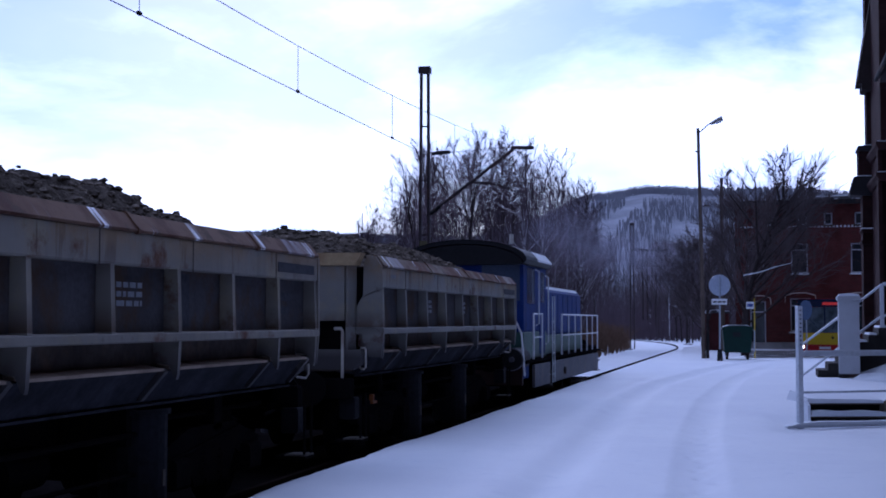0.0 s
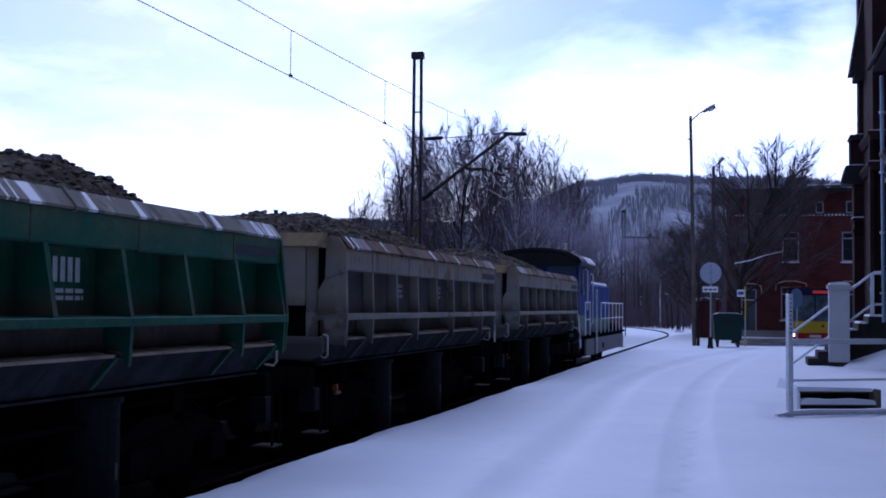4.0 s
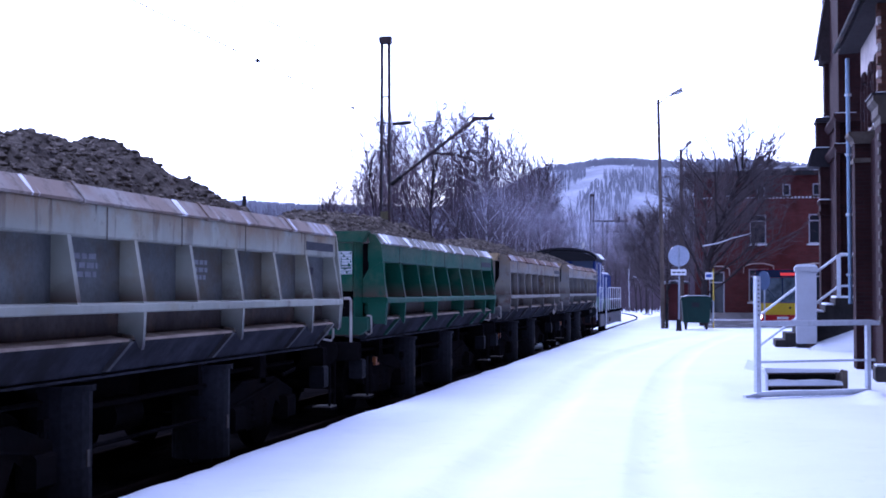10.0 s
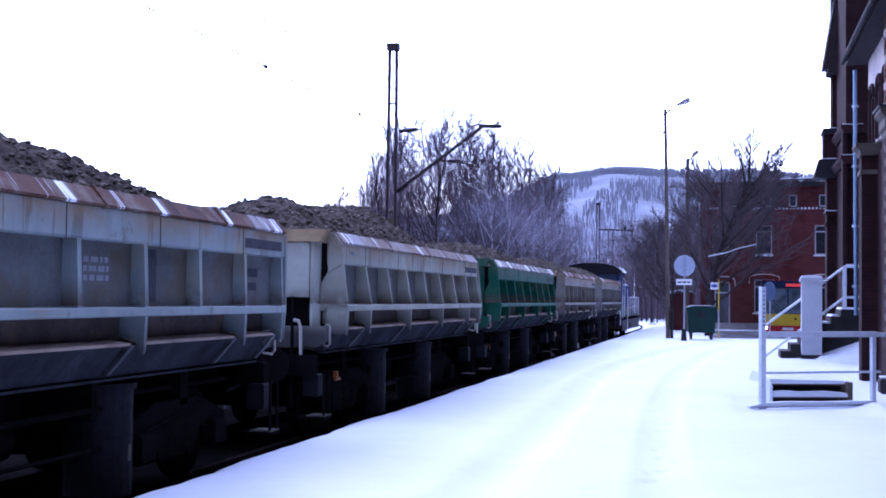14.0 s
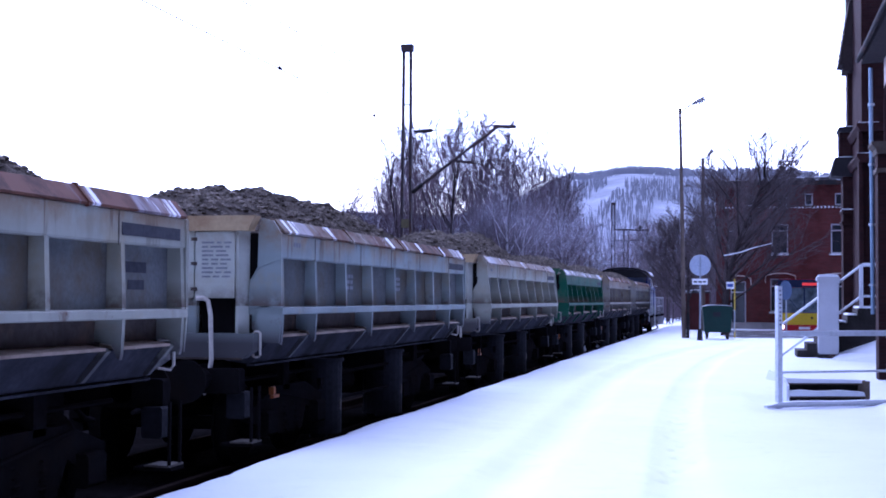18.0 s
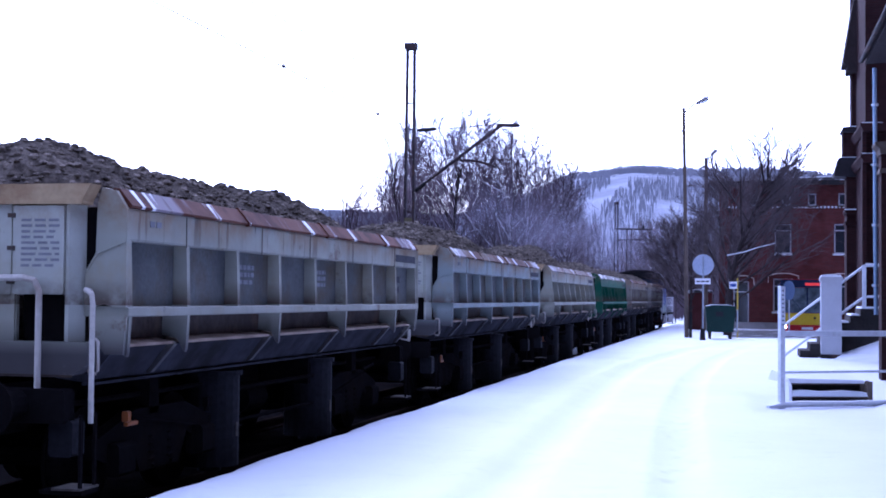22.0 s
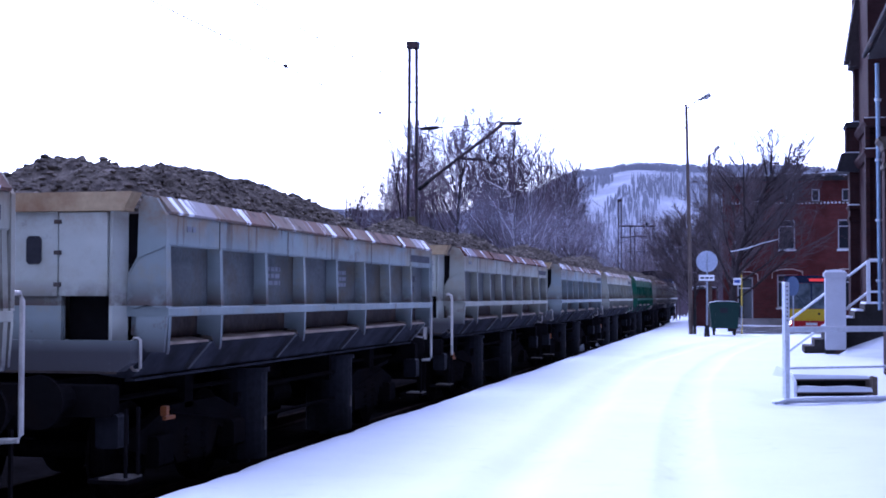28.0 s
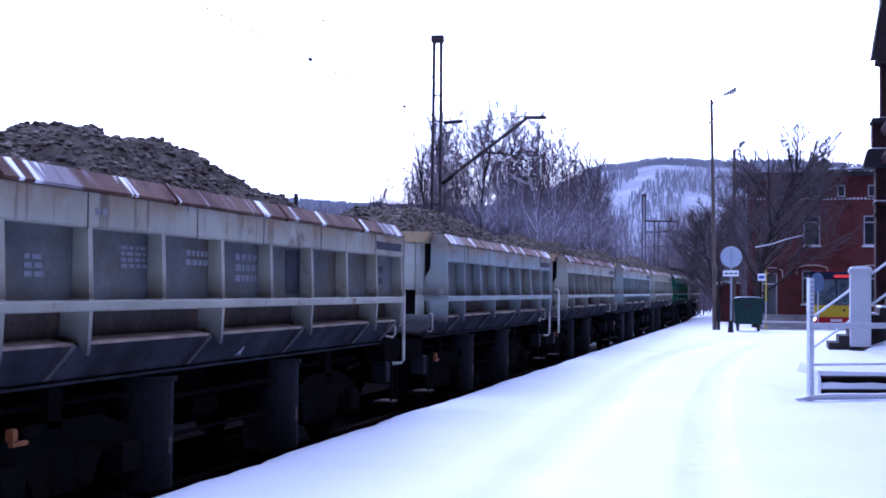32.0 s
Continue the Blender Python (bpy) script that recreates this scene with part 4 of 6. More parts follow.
CRESTS = {
    1: [(0, 2.72), (0.3, 3.0), (1.0, 3.13), (2.8, 3.17), (4.3, 3.14), (6.0, 3.17), (8.1, 3.12), (9.2, 2.9), (9.65, 2.6)],
    2: [(0, 2.66), (0.5, 2.93), (0.85, 3.04), (1.5, 3.13), (2.1, 3.12), (2.6, 3.06), (3.0, 3.22), (3.4, 3.18), (4.1, 3.16), (4.8, 3.21), (5.5, 3.17), (6.1, 3.20), (7.2, 3.18), (8.1, 3.05), (8.8, 2.95), (9.65, 2.6)],
    3: [(0, 2.74), (0.3, 2.88), (0.7, 3.01), (1.1, 3.13), (1.6, 3.14), (2.15, 3.04), (2.6, 3.19), (3.3, 3.20), (4.0, 3.16), (5.1, 3.24), (6.0, 3.06), (6.7, 3.20), (7.6, 3.17), (8.2, 3.0), (9.65, 2.6)],
    4: [(0, 2.82), (0.3, 2.95), (0.8, 3.19), (1.3, 3.29), (1.8, 3.29), (2.1, 3.20), (2.5, 3.04), (2.8, 3.14), (3.1, 3.28), (3.85, 3.32), (4.8, 3.32), (5.45, 3.36), (5.8, 3.47), (6.15, 3.41), (6.8, 3.28), (7.2, 3.20), (8.0, 3.18), (8.45, 3.06), (9.2, 2.80), (9.65, 2.6)],
    5: [(0, 2.64), (0.3, 2.82), (0.6, 2.97), (0.9, 3.11), (1.3, 3.18), (1.7, 3.20), (2.05, 3.11), (2.6, 3.24), (3.4, 3.32), (4.0, 3.29), (4.5, 3.26), (5.6, 3.32), (6.2, 3.20), (7.1, 3.26), (7.9, 3.13), (9.0, 2.98), (9.65, 2.6)],
    6: [(0, 2.72), (0.2, 2.86), (0.6, 3.03), (0.9, 3.19), (1.3, 3.28), (1.7, 3.30), (2.3, 3.23), (2.65, 3.12), (3.1, 3.18), (3.6, 3.20), (4.2, 3.20), (5.3, 3.21), (6.0, 3.18), (6.8, 3.20), (7.3, 3.27), (8.2, 3.20), (8.7, 3.06), (9.65, 2.65)],
    7: [(0, 2.70), (0.45, 2.90), (0.8, 3.04), (1.2, 3.23), (1.9, 3.22), (2.2, 3.12), (2.6, 3.13), (3.1, 3.30), (3.9, 3.34), (4.75, 3.32), (5.7, 3.32), (6.75, 3.20), (7.3, 3.29), (8.25, 3.20), (9.1, 2.95), (9.65, 2.6)],
    8: [(0, 2.55), (1.0, 2.72), (1.8, 2.90), (2.4, 3.08), (2.8, 3.26), (3.4, 3.36), (4.0, 3.34), (4.8, 3.38), (5.6, 3.39), (6.3, 3.29), (6.6, 3.20), (7.5, 3.09), (8.4, 3.02), (9.2, 2.9), (9.65, 2.6)],
}
CARS, WHEELS = [], []
for k in range(1, 9):
    body, cap, label = P[k]
    w, wheels = dump_wagon(k, body, cap, RUSTCREAM if k != 3 else body, label, 10 + k, "table" if k == 3 else ("dark" if k in (2, 4, 6, 8) else "none"), endpaint=ENDPAINT if k > 3 else None)
    CARS.append((w, (5 - k) * PITCH + SHIFT[k]))
    CARS.append((heap(30 + k, CRESTS[k]), (5 - k) * PITCH + SHIFT[k]))
    WHEELS += wheels
    if k == 8:
        txt = bpy.data.curves.new("letter_a", "FONT")
        txt.body, txt.size, txt.extrude = "A", 0.16, 0.002
        ob = new("letter", txt)
        ob.data.materials.append(WHITEINK)
        ob.parent, ob.matrix_basis = w, pose(1.30, 4.62, 1.225, 129, 0, 90)

# ---- the locomotive ----
BLUE = plain("loco_blue", (0.012, 0.034, 0.17), 0.7, spec=0.15, var=0.2, second=(0.02, 0.02, 0.04), amount=0.6)
LGREEN = plain("loco_green_band", (0.045, 0.10, 0.085), 0.45, var=0.2)
LGREY = plain("loco_grey_skirt", (0.075, 0.075, 0.092), 0.6, var=0.2, second=(0.12, 0.1, 0.09), amount=0.7)
LROOF = plain("loco_roof", (0.007, 0.007, 0.010), 0.6, var=0.3)
CABGLASS = plain("cab_glass", (0.06, 0.08, 0.13), 0.1, 0.0, var=0.2, bump=0.0)


def locomotive():
    """A hood-type shunting engine: origin on the rails at its rear buffers, 14 m long."""
    o = thing("shunting_locomotive", "blue and green diesel shunting locomotive with white railings", "locomotive")
    part("frame", B().box(-1.30, 1.30, 0.6, 13.7, 0.62, 0.95), DUSTSHADE, o)
    part("deck", B().box(-1.48, 1.48, 0.55, 13.85, 0.95, 1.02, 0.01), DUSTSHADE, o)
    for s in (-1, 1):
        for y0, y1 in ((1.7, 3.9), (4.35, 13.4)):
            part("skirt", B().box(s * 1.44 - 0.03, s * 1.44 + 0.03, y0, y1, 0.40, 0.90, 0.012), LGREY, o, "grubby light grey side skirt")
        for y in (4.05, 13.6):
            for z in (0.35, 0.65):
                part("step", B().box(s * 1.42 - 0.14, s * 1.42 + 0.06, y - 0.2, y + 0.2, z, z + 0.03), DARKSTEEL, o)
        part("fuel_filler", B().cyl(s * 1.47, 6.2, 0.62, 0.09, 0.05 * s, "x", 14), DARKSTEEL, o)
    # cab with an arched roof
    cab = part("cab", B().box(-1.28, 1.28, 1.35, 4.5, 1.62, 3.18, 0.04), BLUE, o)
    part("cab_band", B().box(-1.285, 1.285, 1.345, 4.505, 1.02, 1.62, 0.02), LGREEN, o, "pale green band round the lower cab")
    prof = [(1.40 * math.cos(a), 3.20 + 0.44 * math.sin(a)) for a in [math.pi * i / 16 for i in range(17)]]
    prof = [(1.405, 3.18)] + prof + [(-1.405, 3.18)]
    inner = [(x * 0.96, z - 0.09) for x, z in prof[1:-1]]
    part("cab_roof", B().prism(prof[1:-1] + inner[::-1], 1.05, 4.6), LROOF, o, "dark arched cab roof")
    part("cab_gable", B().prism([(x * 0.98, z - 0.02) for x, z in inner], 1.08, 4.5), LROOF, o)
    part("roof_snow", B().prism([(1.40, 3.205), (1.415, 3.24), (1.25, 3.43), (1.19, 3.43), (1.35, 3.26)], 2.6, 4.58), SNOW, o, "snow along the roof edge")
    for s in (-1, 1):
        part("side_window", B().box(s * 1.282, s * 1.292, 1.75, 2.75, 2.25, 3.05), CABGLASS, cab)
        part("cab_door", B().box(s * 1.282, s * 1.296, 3.45, 4.2, 1.10, 3.12), BLUE, o)
        part("door_window", B().box(s * 1.297, s * 1.300, 3.55, 4.1, 2.30, 3.0), CABGLASS, cab)
    for a, c in ((-1.2, -0.35), (0.35, 1.2)):
        part("end_window", B().box(a, c, 1.335, 1.35, 2.30, 3.12), CABGLASS, cab)
        part("front_window", B().box(a, c, 4.50, 4.512, 2.85, 3.12), CABGLASS, cab)
    for s in (-1, 1):
        part("battery_box", B().box(s * 1.20 - 0.16, s * 1.20 + 0.16, 0.62, 1.55, 0.62, 0.93, 0.03), BLUE, o, "blue box under the cab")
    # hoods
    part("short_hood", B().box(-0.95, 0.95, 0.75, 1.34, 1.02, 2.2, 0.06), BLUE, o)
    hood = part("long_hood", B().box(-0.98, 0.98, 4.52, 13.1, 1.5, 2.70, 0.10), BLUE, o)
    part("hood_band", B().box(-0.985, 0.985, 4.525, 13.105, 1.02, 1.5, 0.02), LGREEN, o)
    part("hood_snow", B().prism([(-0.9, 2.68), (-0.75, 2.705), (0.75, 2.705), (0.9, 2.68), (0.86, 2.76), (0.4, 2.82), (-0.4, 2.82), (-0.86, 2.76)], 5.2, 12.9), SNOW, o)
    part("exhaust", B().cyl(0, 6.2, 2.8, 0.16, 0.35, "z", 14), DARKSTEEL, o)
    part("horn", B().cyl(0.55, 3.9, 3.70, 0.05, 0.22, "z", 8), HANDRAIL, o)
    for i in range(9):
        part("hood_door", B().box(0.983, 1.0, 4.62 + i * 0.93, 5.47 + i * 0.93, 1.55, 2.55, 0.0), BLUE, hood)
    # railings
    for s in (-1, 1):
        x = s * 1.44
        for y0, y1 in ((1.72, 2.9), (6.0, 13.5)):
            pts = [(x, y0, 1.0), (x, y0, 2.02), (x, y1, 2.02), (x, y1, 1.0)]
            rl = part("railing", B().tube(pts[:2], 0.022, 6).tube(pts[1:3], 0.022, 6).tube(pts[2:], 0.022, 6).tube([(x, y0, 1.5), (x, y1, 1.5)], 0.018, 6), FRAMEWHITE, o, "white tubular railing")
            n = int((y1 - y0) / 1.2)
            for i in range(1, n):
                part("railing_post", B().tube([(x, y0 + (y1 - y0) * i / n, 1.0), (x, y0 + (y1 - y0) * i / n, 2.02)], 0.018, 6), FRAMEWHITE, rl)
        for yr, z0, z1 in ((2.95, 1.75, 3.05), (4.35, 1.30, 2.95)):
            part("cab_rail", B().tube([(s * 1.28, yr, z0), (s * 1.36, yr, z0 + 0.05), (s * 1.36, yr, z1 - 0.05), (s * 1.28, yr, z1)], 0.018, 6), FRAMEWHITE, o, "white upright grab rail")
        part("grab_rail", B().tube([(x, 0.55, 0.7), (x * 0.98, 0.35, 1.6), (x * 0.9, 0.05, 1.95), (x * 0.8, 0.0, 1.95)], 0.022, 6), FRAMEWHITE, o)
        lad = part("ladder", B().tube([(x + 0.05 * s, 4.15, 0.4), (x + 0.05 * s, 4.15, 2.45)], 0.012, 6).tube([(x + 0.05 * s, 4.5, 0.4), (x + 0.05 * s, 4.5, 2.45)], 0.012, 6), FRAMEWHITE, o)
        for i in range(6):
            part("rung", B().tube([(x + 0.05 * s, 4.15, 0.6 + 0.25 * i), (x + 0.05 * s, 4.5, 0.6 + 0.25 * i)], 0.014, 6), FRAMEWHITE, lad)
        part("air_reservoir", B().cyl(s * 1.2, 0.35, 1.05, 0.24, 1.0, "y", 20), LROOF, o)
        part("reservoir_rim", B().tube([(s * 1.2 + 0.235 * math.cos(a), 0.345, 1.05 + 0.235 * math.sin(a)) for a in [2 * math.pi * i / 24 for i in range(25)]], 0.014, 5), LGREY, o)
        part("reservoir_valve", B().cyl(s * 1.2, 0.35, 1.05, 0.06, -0.05, "y", 12), LGREY, o)
    for y0, d in ((0.6, -1), (13.7, 1)):
        part("buffer_beam", B().box(-1.4, 1.4, min(y0, y0 + 0.1 * d), max(y0, y0 + 0.1 * d), 0.5, 1.12, 0.02), plain("beam_red", (0.022, 0.008, 0.008), 0.6, var=0.3), o)
        for s in (-1, 1):
            part("buffer", B().cyl(s * 0.875, y0, 1.05, 0.12, 0.5 * d, "y", 12).cyl(s * 0.875, y0 + 0.5 * d, 1.05, 0.23, 0.04 * d, "y", 18), DUSTSHADE, o)
    wheels = []
    for y in (3.2, 10.9):
        wheels += bogie(o, y)[1]
    return o, wheels


engine, wheels = locomotive()
CARS.append((engine, 59.75))
WHEELS += wheels

# ---- catenary masts and wires ----


def lattice_mast(at, h, arm=True):
    m = thing("catenary_mast", "dark rusty steel lattice mast with a slanting bracket arm", "mast", at, group="catenary masts")
    half0, half1, d = 0.135, 0.095, 0.12
    for s in (-1, 1):
        part("mast_leg", B().add(
            [(s * half0 + a, b * d * 0.5, 0) for a, b in ((-0.034, -1), (0.034, -1), (0.034, 1), (-0.034, 1))] + [(s * half1 + a, b * d * 0.4, h) for a, b in ((-0.034, -1), (0.034, -1), (0.034, 1), (-0.034, 1))],
            [(0, 1, 2, 3), (7, 6, 5, 4), (0, 4, 5, 1), (1, 5, 6, 2), (2, 6, 7, 3), (3, 7, 4, 0)]), MASTSTEEL, m)
    part("mast_cap", B().box(-0.16, 0.16, -0.1, 0.1, h - 0.02, h + 0.16, 0.01), MASTSTEEL, m)
    n = 6
    for i in range(n):
        z0, z1 = h * i / n + 0.1, h * (i + 1) / n
        a = half0 + (half1 - half0) * i / n
        part("batten", B().box(-a, a, -0.03, -0.015, z1 - 0.02, z1 + 0.02), MASTSTEEL, m)
        if i % 3 == 1:
            part("step_iron", B().tube([(-half0 - 0.10, 0, z0), (-a, 0, z0)], 0.014, 5), MASTSTEEL, m)
    part("mast_foot", B().box(-0.4, 0.4, -0.35, 0.35, -0.5, 0.06, 0.03), CONCRETE, m)
    return m


MAST_X, MAST_Y = -8.76, 35.0
mz = ground_z(MAST_X, MAST_Y)
m1 = lattice_mast((MAST_X, MAST_Y, mz), 8.2 - mz)
z = lambda v: v - mz
part("bracket_tube", B().tube([(0.2, 0, z(4.45)), (2.42, 0, z(6.08))], 0.045, 8), MASTSTEEL, m1)
part("bracket_top", B().tube([(2.35, 0, z(6.12)), (2.95, 0, z(6.10))], 0.05, 8), MASTSTEEL, m1)
part("stay_rod", B().tube([(0.15, 0, z(6.02)), (0.95, 0, z(6.05)), (2.4, 0, z(6.15))], 0.012, 5), MASTSTEEL, m1)
part("insulator", B().tube([(0.22, 0, z(6.02)), (0.70, 0, z(6.05))], 0.05, 8), DARKSTEEL, m1)
part("strut_insulator", B().tube([(0.15, 0, z(4.40)), (0.42, 0, z(4.60))], 0.06, 8), DARKSTEEL, m1)
part("steady_arm", B().tube([(1.25, 0, z(5.22)), (1.9, 0, z(5.16)), (2.35, 0.1, z(5.02))], 0.028, 6), MASTSTEEL, m1)
part("steady_rod", B().tube([(1.3, 0, z(5.22)), (2.72, 0, z(5.20))], 0.014, 6), MASTSTEEL, m1)

part("number_plate", B().box(-0.10, 0.10, -0.14, -0.12, z(3.45), z(3.68)), plain("mast_plate", (0.10, 0.088, 0.045), 0.6, var=0.15), m1, "small yellowish plate")

m2y = 96.5
mz2 = ground_z(-9.0, m2y)
m2 = lattice_mast((-9.0, m2y, mz2), 8.3 - mz2)
part("cross_beam", B().tube([(0.0, 0, 6.55 - mz2), (2.5, 0, 6.5 - mz2)], 0.06, 6), MASTSTEEL, m2)
part("lower_beam", B().tube([(0.0, 0, 5.75 - mz2), (1.9, 0, 5.8 - mz2)], 0.04, 6), MASTSTEEL, m2)
part("hanger", B().tube([(0.75, 0, 6.5 - mz2), (0.75, 0, 1.6 - mz2)], 0.05, 6).tube([(1.05, 0, 6.5 - mz2), (1.05, 0, 1.6 - mz2)], 0.04, 6), MASTSTEEL, m2)
part("beam_insulator", B().tube([(1.9, 0, 6.55 - mz2), (1.9, 0, 6.8 - mz2)], 0.08, 6), DARKSTEEL, m2)

wx = -6.35
cat = thing("overhead_wire", "thin dark overhead line: carrying wire, contact wire and droppers", "wire")
contact = [(wx, -14.0 + 2.0 * i, 4.79 + 0.21 * max(0.0, min(1.0, (-14.0 + 2.0 * i - 24) / 11.0))) for i in range(25)] + [(wx, 35.5, 5.0), (wx, 96.5, 5.0)]
carry = [(wx, -14.0 + 2.0 * i, 5.42 + 0.0016 * (2.0 * i - 28.0) ** 2) for i in range(25)] + [(wx, 35.0 + 61.5 * u, 6.12 - 2.6 * u * (1 - u)) for u in [i / 20 for i in range(21)]]
part("contact_wire", B().tube(contact, 0.006, 5), DARKSTEEL, cat)
part("carrying_wire", B().tube(carry, 0.0055, 5), DARKSTEEL, cat)
for y in [-7.0 + 5.0 * i for i in range(20)]:
    zc = float(np.interp(y, [p[1] for p in carry], [p[2] for p in carry]))
    zk = float(np.interp(y, [p[1] for p in contact], [p[2] for p in contact]))
    part("dropper", B().tube([(wx, y, zk), (wx, y, zc)], 0.005, 4), DARKSTEEL, cat)
    part("clamp", B().tube([(wx, y - 0.03, zk + 0.01), (wx, y + 0.03, zk + 0.01)], 0.025, 6), DARKSTEEL, cat)

# ---- platform furniture ----
lamp = thing("lamp_post", "tall weathered timber lamp post with a street lantern", "street lamp", (-2.42, 57.5, 0))
part("pole", B().tube([(0, 0, -0.1), (-0.06, 0, 4.5), (-0.16, 0, 9.62)], 0.095, 10, 0.065), POLEWOOD, lamp)
part("foot_stub", B().box(0.10, 0.22, -0.08, 0.08, -0.1, 1.15, 0.02), DARKSTEEL, lamp, "dark steel foot beside the pole")
part("bracket", B().tube([(-0.1, 0, 9.45), (0.25, -0.02, 9.75), (0.52, -0.02, 9.86)], 0.03, 8), ZINC, lamp)
part("lantern", B().tube([(0.36, -0.02, 9.78), (0.52, -0.02, 9.86), (0.74, -0.02, 9.97), (0.86, -0.02, 10.0)], 0.06, 8, 0.11), CONCRETE, lamp)
part("lantern_glass", B().tube([(0.58, -0.02, 9.82), (0.78, -0.02, 9.92)], 0.06, 8, 0.08), SIGNWHITE, lamp, "pale lantern glass")
part("insulator_peg", B().tube([(-0.1, 0, 8.6), (-0.28, 0, 8.66)], 0.03, 6), DARKSTEEL, lamp)

lamp2 = thing("lamp_post", "second lamp post partly hidden behind the tree crown", "street lamp", (-2.05, 72.0, 0))
part("pole", B().tube([(0, 0, -0.1), (0.0, 0, 9.0)], 0.12, 10, 0.085), POLEWOOD, lamp2)
part("bracket", B().tube([(0, 0, 8.85), (0.22, 0, 9.1), (0.35, 0, 9.2)], 0.03, 8), ZINC, lamp2)
part("lantern", B().tube([(0.25, 0, 9.12), (0.42, 0, 9.3), (0.52, 0, 9.42)], 0.07, 8, 0.11), CONCRETE, lamp2)

sign = thing("road_sign", "round road sign seen from its grey back with a white plate", "road sign", (-1.67, 54.3, 0))
part("post", B().tube([(0, 0, -0.1), (0.02, 0, 3.3)], 0.032, 8), ZINC, sign)
part("disc", B().cyl(0.01, 0.02, 2.95, 0.41, 0.02, "y", 32), SIGNGREY, sign)
for p in sign.children:
    if p.name.startswith("disc"):
        part("rim", B().tube([(0.01 + 0.405 * math.cos(a), 0.03, 2.95 + 0.405 * math.sin(a)) for a in [2 * math.pi * i / 32 for i in range(33)]], 0.012, 5), ZINC, p)
pl = part("plate", B().box(-0.30, 0.30, -0.05, -0.035, 2.19, 2.42), SIGNWHITE, sign, "white supplementary plate")
part("lettering", B().box(-0.24, -0.10, -0.055, -0.05, 2.27, 2.33).box(-0.06, 0.08, -0.055, -0.05, 2.27, 2.33).box(0.12, 0.24, -0.055, -0.05, 2.27, 2.33), BLACKINK, pl)
part("clip", B().box(-0.06, 0.06, -0.06, 0.05, 2.8, 2.84), ZINC, sign)
part("foot", B().tube([(0, 0, -0.02), (0, 0, 0.45)], 0.12, 10, 0.09), DARKSTEEL, sign, "dark footing of the post")


def wheelie_bin():
    """A large four-wheeled refuse container."""
    o = thing("refuse_container", "dark green four-wheeled refuse container standing in the snow", "waste bin", (-1.05, 56.4, 0), 4)
    o.scale = (1.13, 1.0, 1.02)
    body = [(-0.46, 0.28), (0.46, 0.28), (0.52, 1.18), (-0.52, 1.18)]
    part("body", B().prism(body, -0.5, 0.5), GREENBIN, o)
    part("rim", B().box(-0.55, 0.55, -0.54, 0.54, 1.17, 1.23, 0.015), GREENBIN, o)
    part("lid", B().prism([(-0.54, 1.23), (0.54, 1.23), (0.52, 1.29), (0.30, 1.34), (-0.30, 1.34), (-0.52, 1.29)], -0.53, 0.53), GREENBIN, o)
    for x in (-0.3, 0.0, 0.3):
        part("rib", B().box(x - 0.02, x + 0.02, -0.515, -0.5, 0.35, 1.15), GREENBIN, o)
    part("label", B().box(-0.16, 0.10, -0.525, -0.516, 0.90, 1.08), BLACKINK, o, "dark sticker")
    part("side_bar", B().tube([(0.54, -0.45, 1.16), (0.60, -0.45, 1.14), (0.58, -0.45, 0.3), (0.48, -0.45, 0.25)], 0.03, 6), ZINC, o)
    for x in (-0.36, 0.36):
        for y in (-0.38, 0.38):
            w = part("castor", B().cyl(x - 0.03, y, 0.1, 0.1, 0.06, "x", 14).box(x - 0.05, x + 0.05, y - 0.04, y + 0.04, 0.15, 0.29), DARKSTEEL, o)
    part("snow_cap", B().prism([(-0.51, 1.295), (-0.29, 1.345), (0.29, 1.345), (0.51, 1.295), (0.32, 1.365), (-0.32, 1.365)], -0.5, 0.5), SNOW, o)


wheelie_bin()

stop = thing("bus_stop_sign", "bus stop sign on a yellow post behind the container", "sign", (-0.36, 59.0, 0))
part("post", B().tube([(0, 0, -0.1), (0, 0, 2.5)], 0.03, 8), plain("yellow_post", (0.45, 0.33, 0.04), 0.5, var=0.15), stop)
pp = part("plate", B().box(-0.34, -0.02, -0.04, -0.02, 2.06, 2.36), SIGNWHITE, stop)
part("bus_bar", B().box(-0.30, -0.06, -0.046, -0.04, 2.15, 2.28), plain("sign_blue", (0.05, 0.09, 0.3), 0.5), pp)

# ---- railing, wooden steps, pier and stairs by the station ----
rail = thing("platform_railing", "white painted steel railing with a perforated end post", "railing", (0.53, 21.50, 0), 32)
gp = part("end_post", B().box(-0.04, 0.04, -0.04, 0.04, -0.16, 1.80, 0.006), WHITE, rail, "white square post with a row of holes")
for i in range(9):
    part("hole", B().cyl(0.0, -0.043, 1.73 - i * 0.065, 0.013, 0.004, "y", 10), BLACKINK, gp)
part("top_rail", B().box(0.0, 2.27, -0.03, 0.03, 1.03, 1.10, 0.01), WHITE, rail)
part("middle_rail", B().box(0.0, 2.2, -0.016, 0.016, 0.46, 0.495, 0.005), WHITE, rail)
part("bottom_rail", B().box(-0.24, 2.2, -0.04, 0.04, -0.06, -0.02, 0.01), WHITE, rail)
part("rail_snow", B().prism([(-0.2, -0.02), (2.18, -0.02), (2.0, 0.03), (1.2, 0.02), (0.4, 0.035), (-0.05, 0.02)], -0.075, 0.06), SNOW, rail)
part("far_post", B().box(2.02, 2.09, -0.035, 0.035, -0.12, 1.03, 0.008), WHITE, rail)
part("top_snow", B().prism([(0.06, 1.10), (2.2, 1.10), (2.1, 1.118), (0.12, 1.116)], -0.025, 0.025), SNOW, rail)

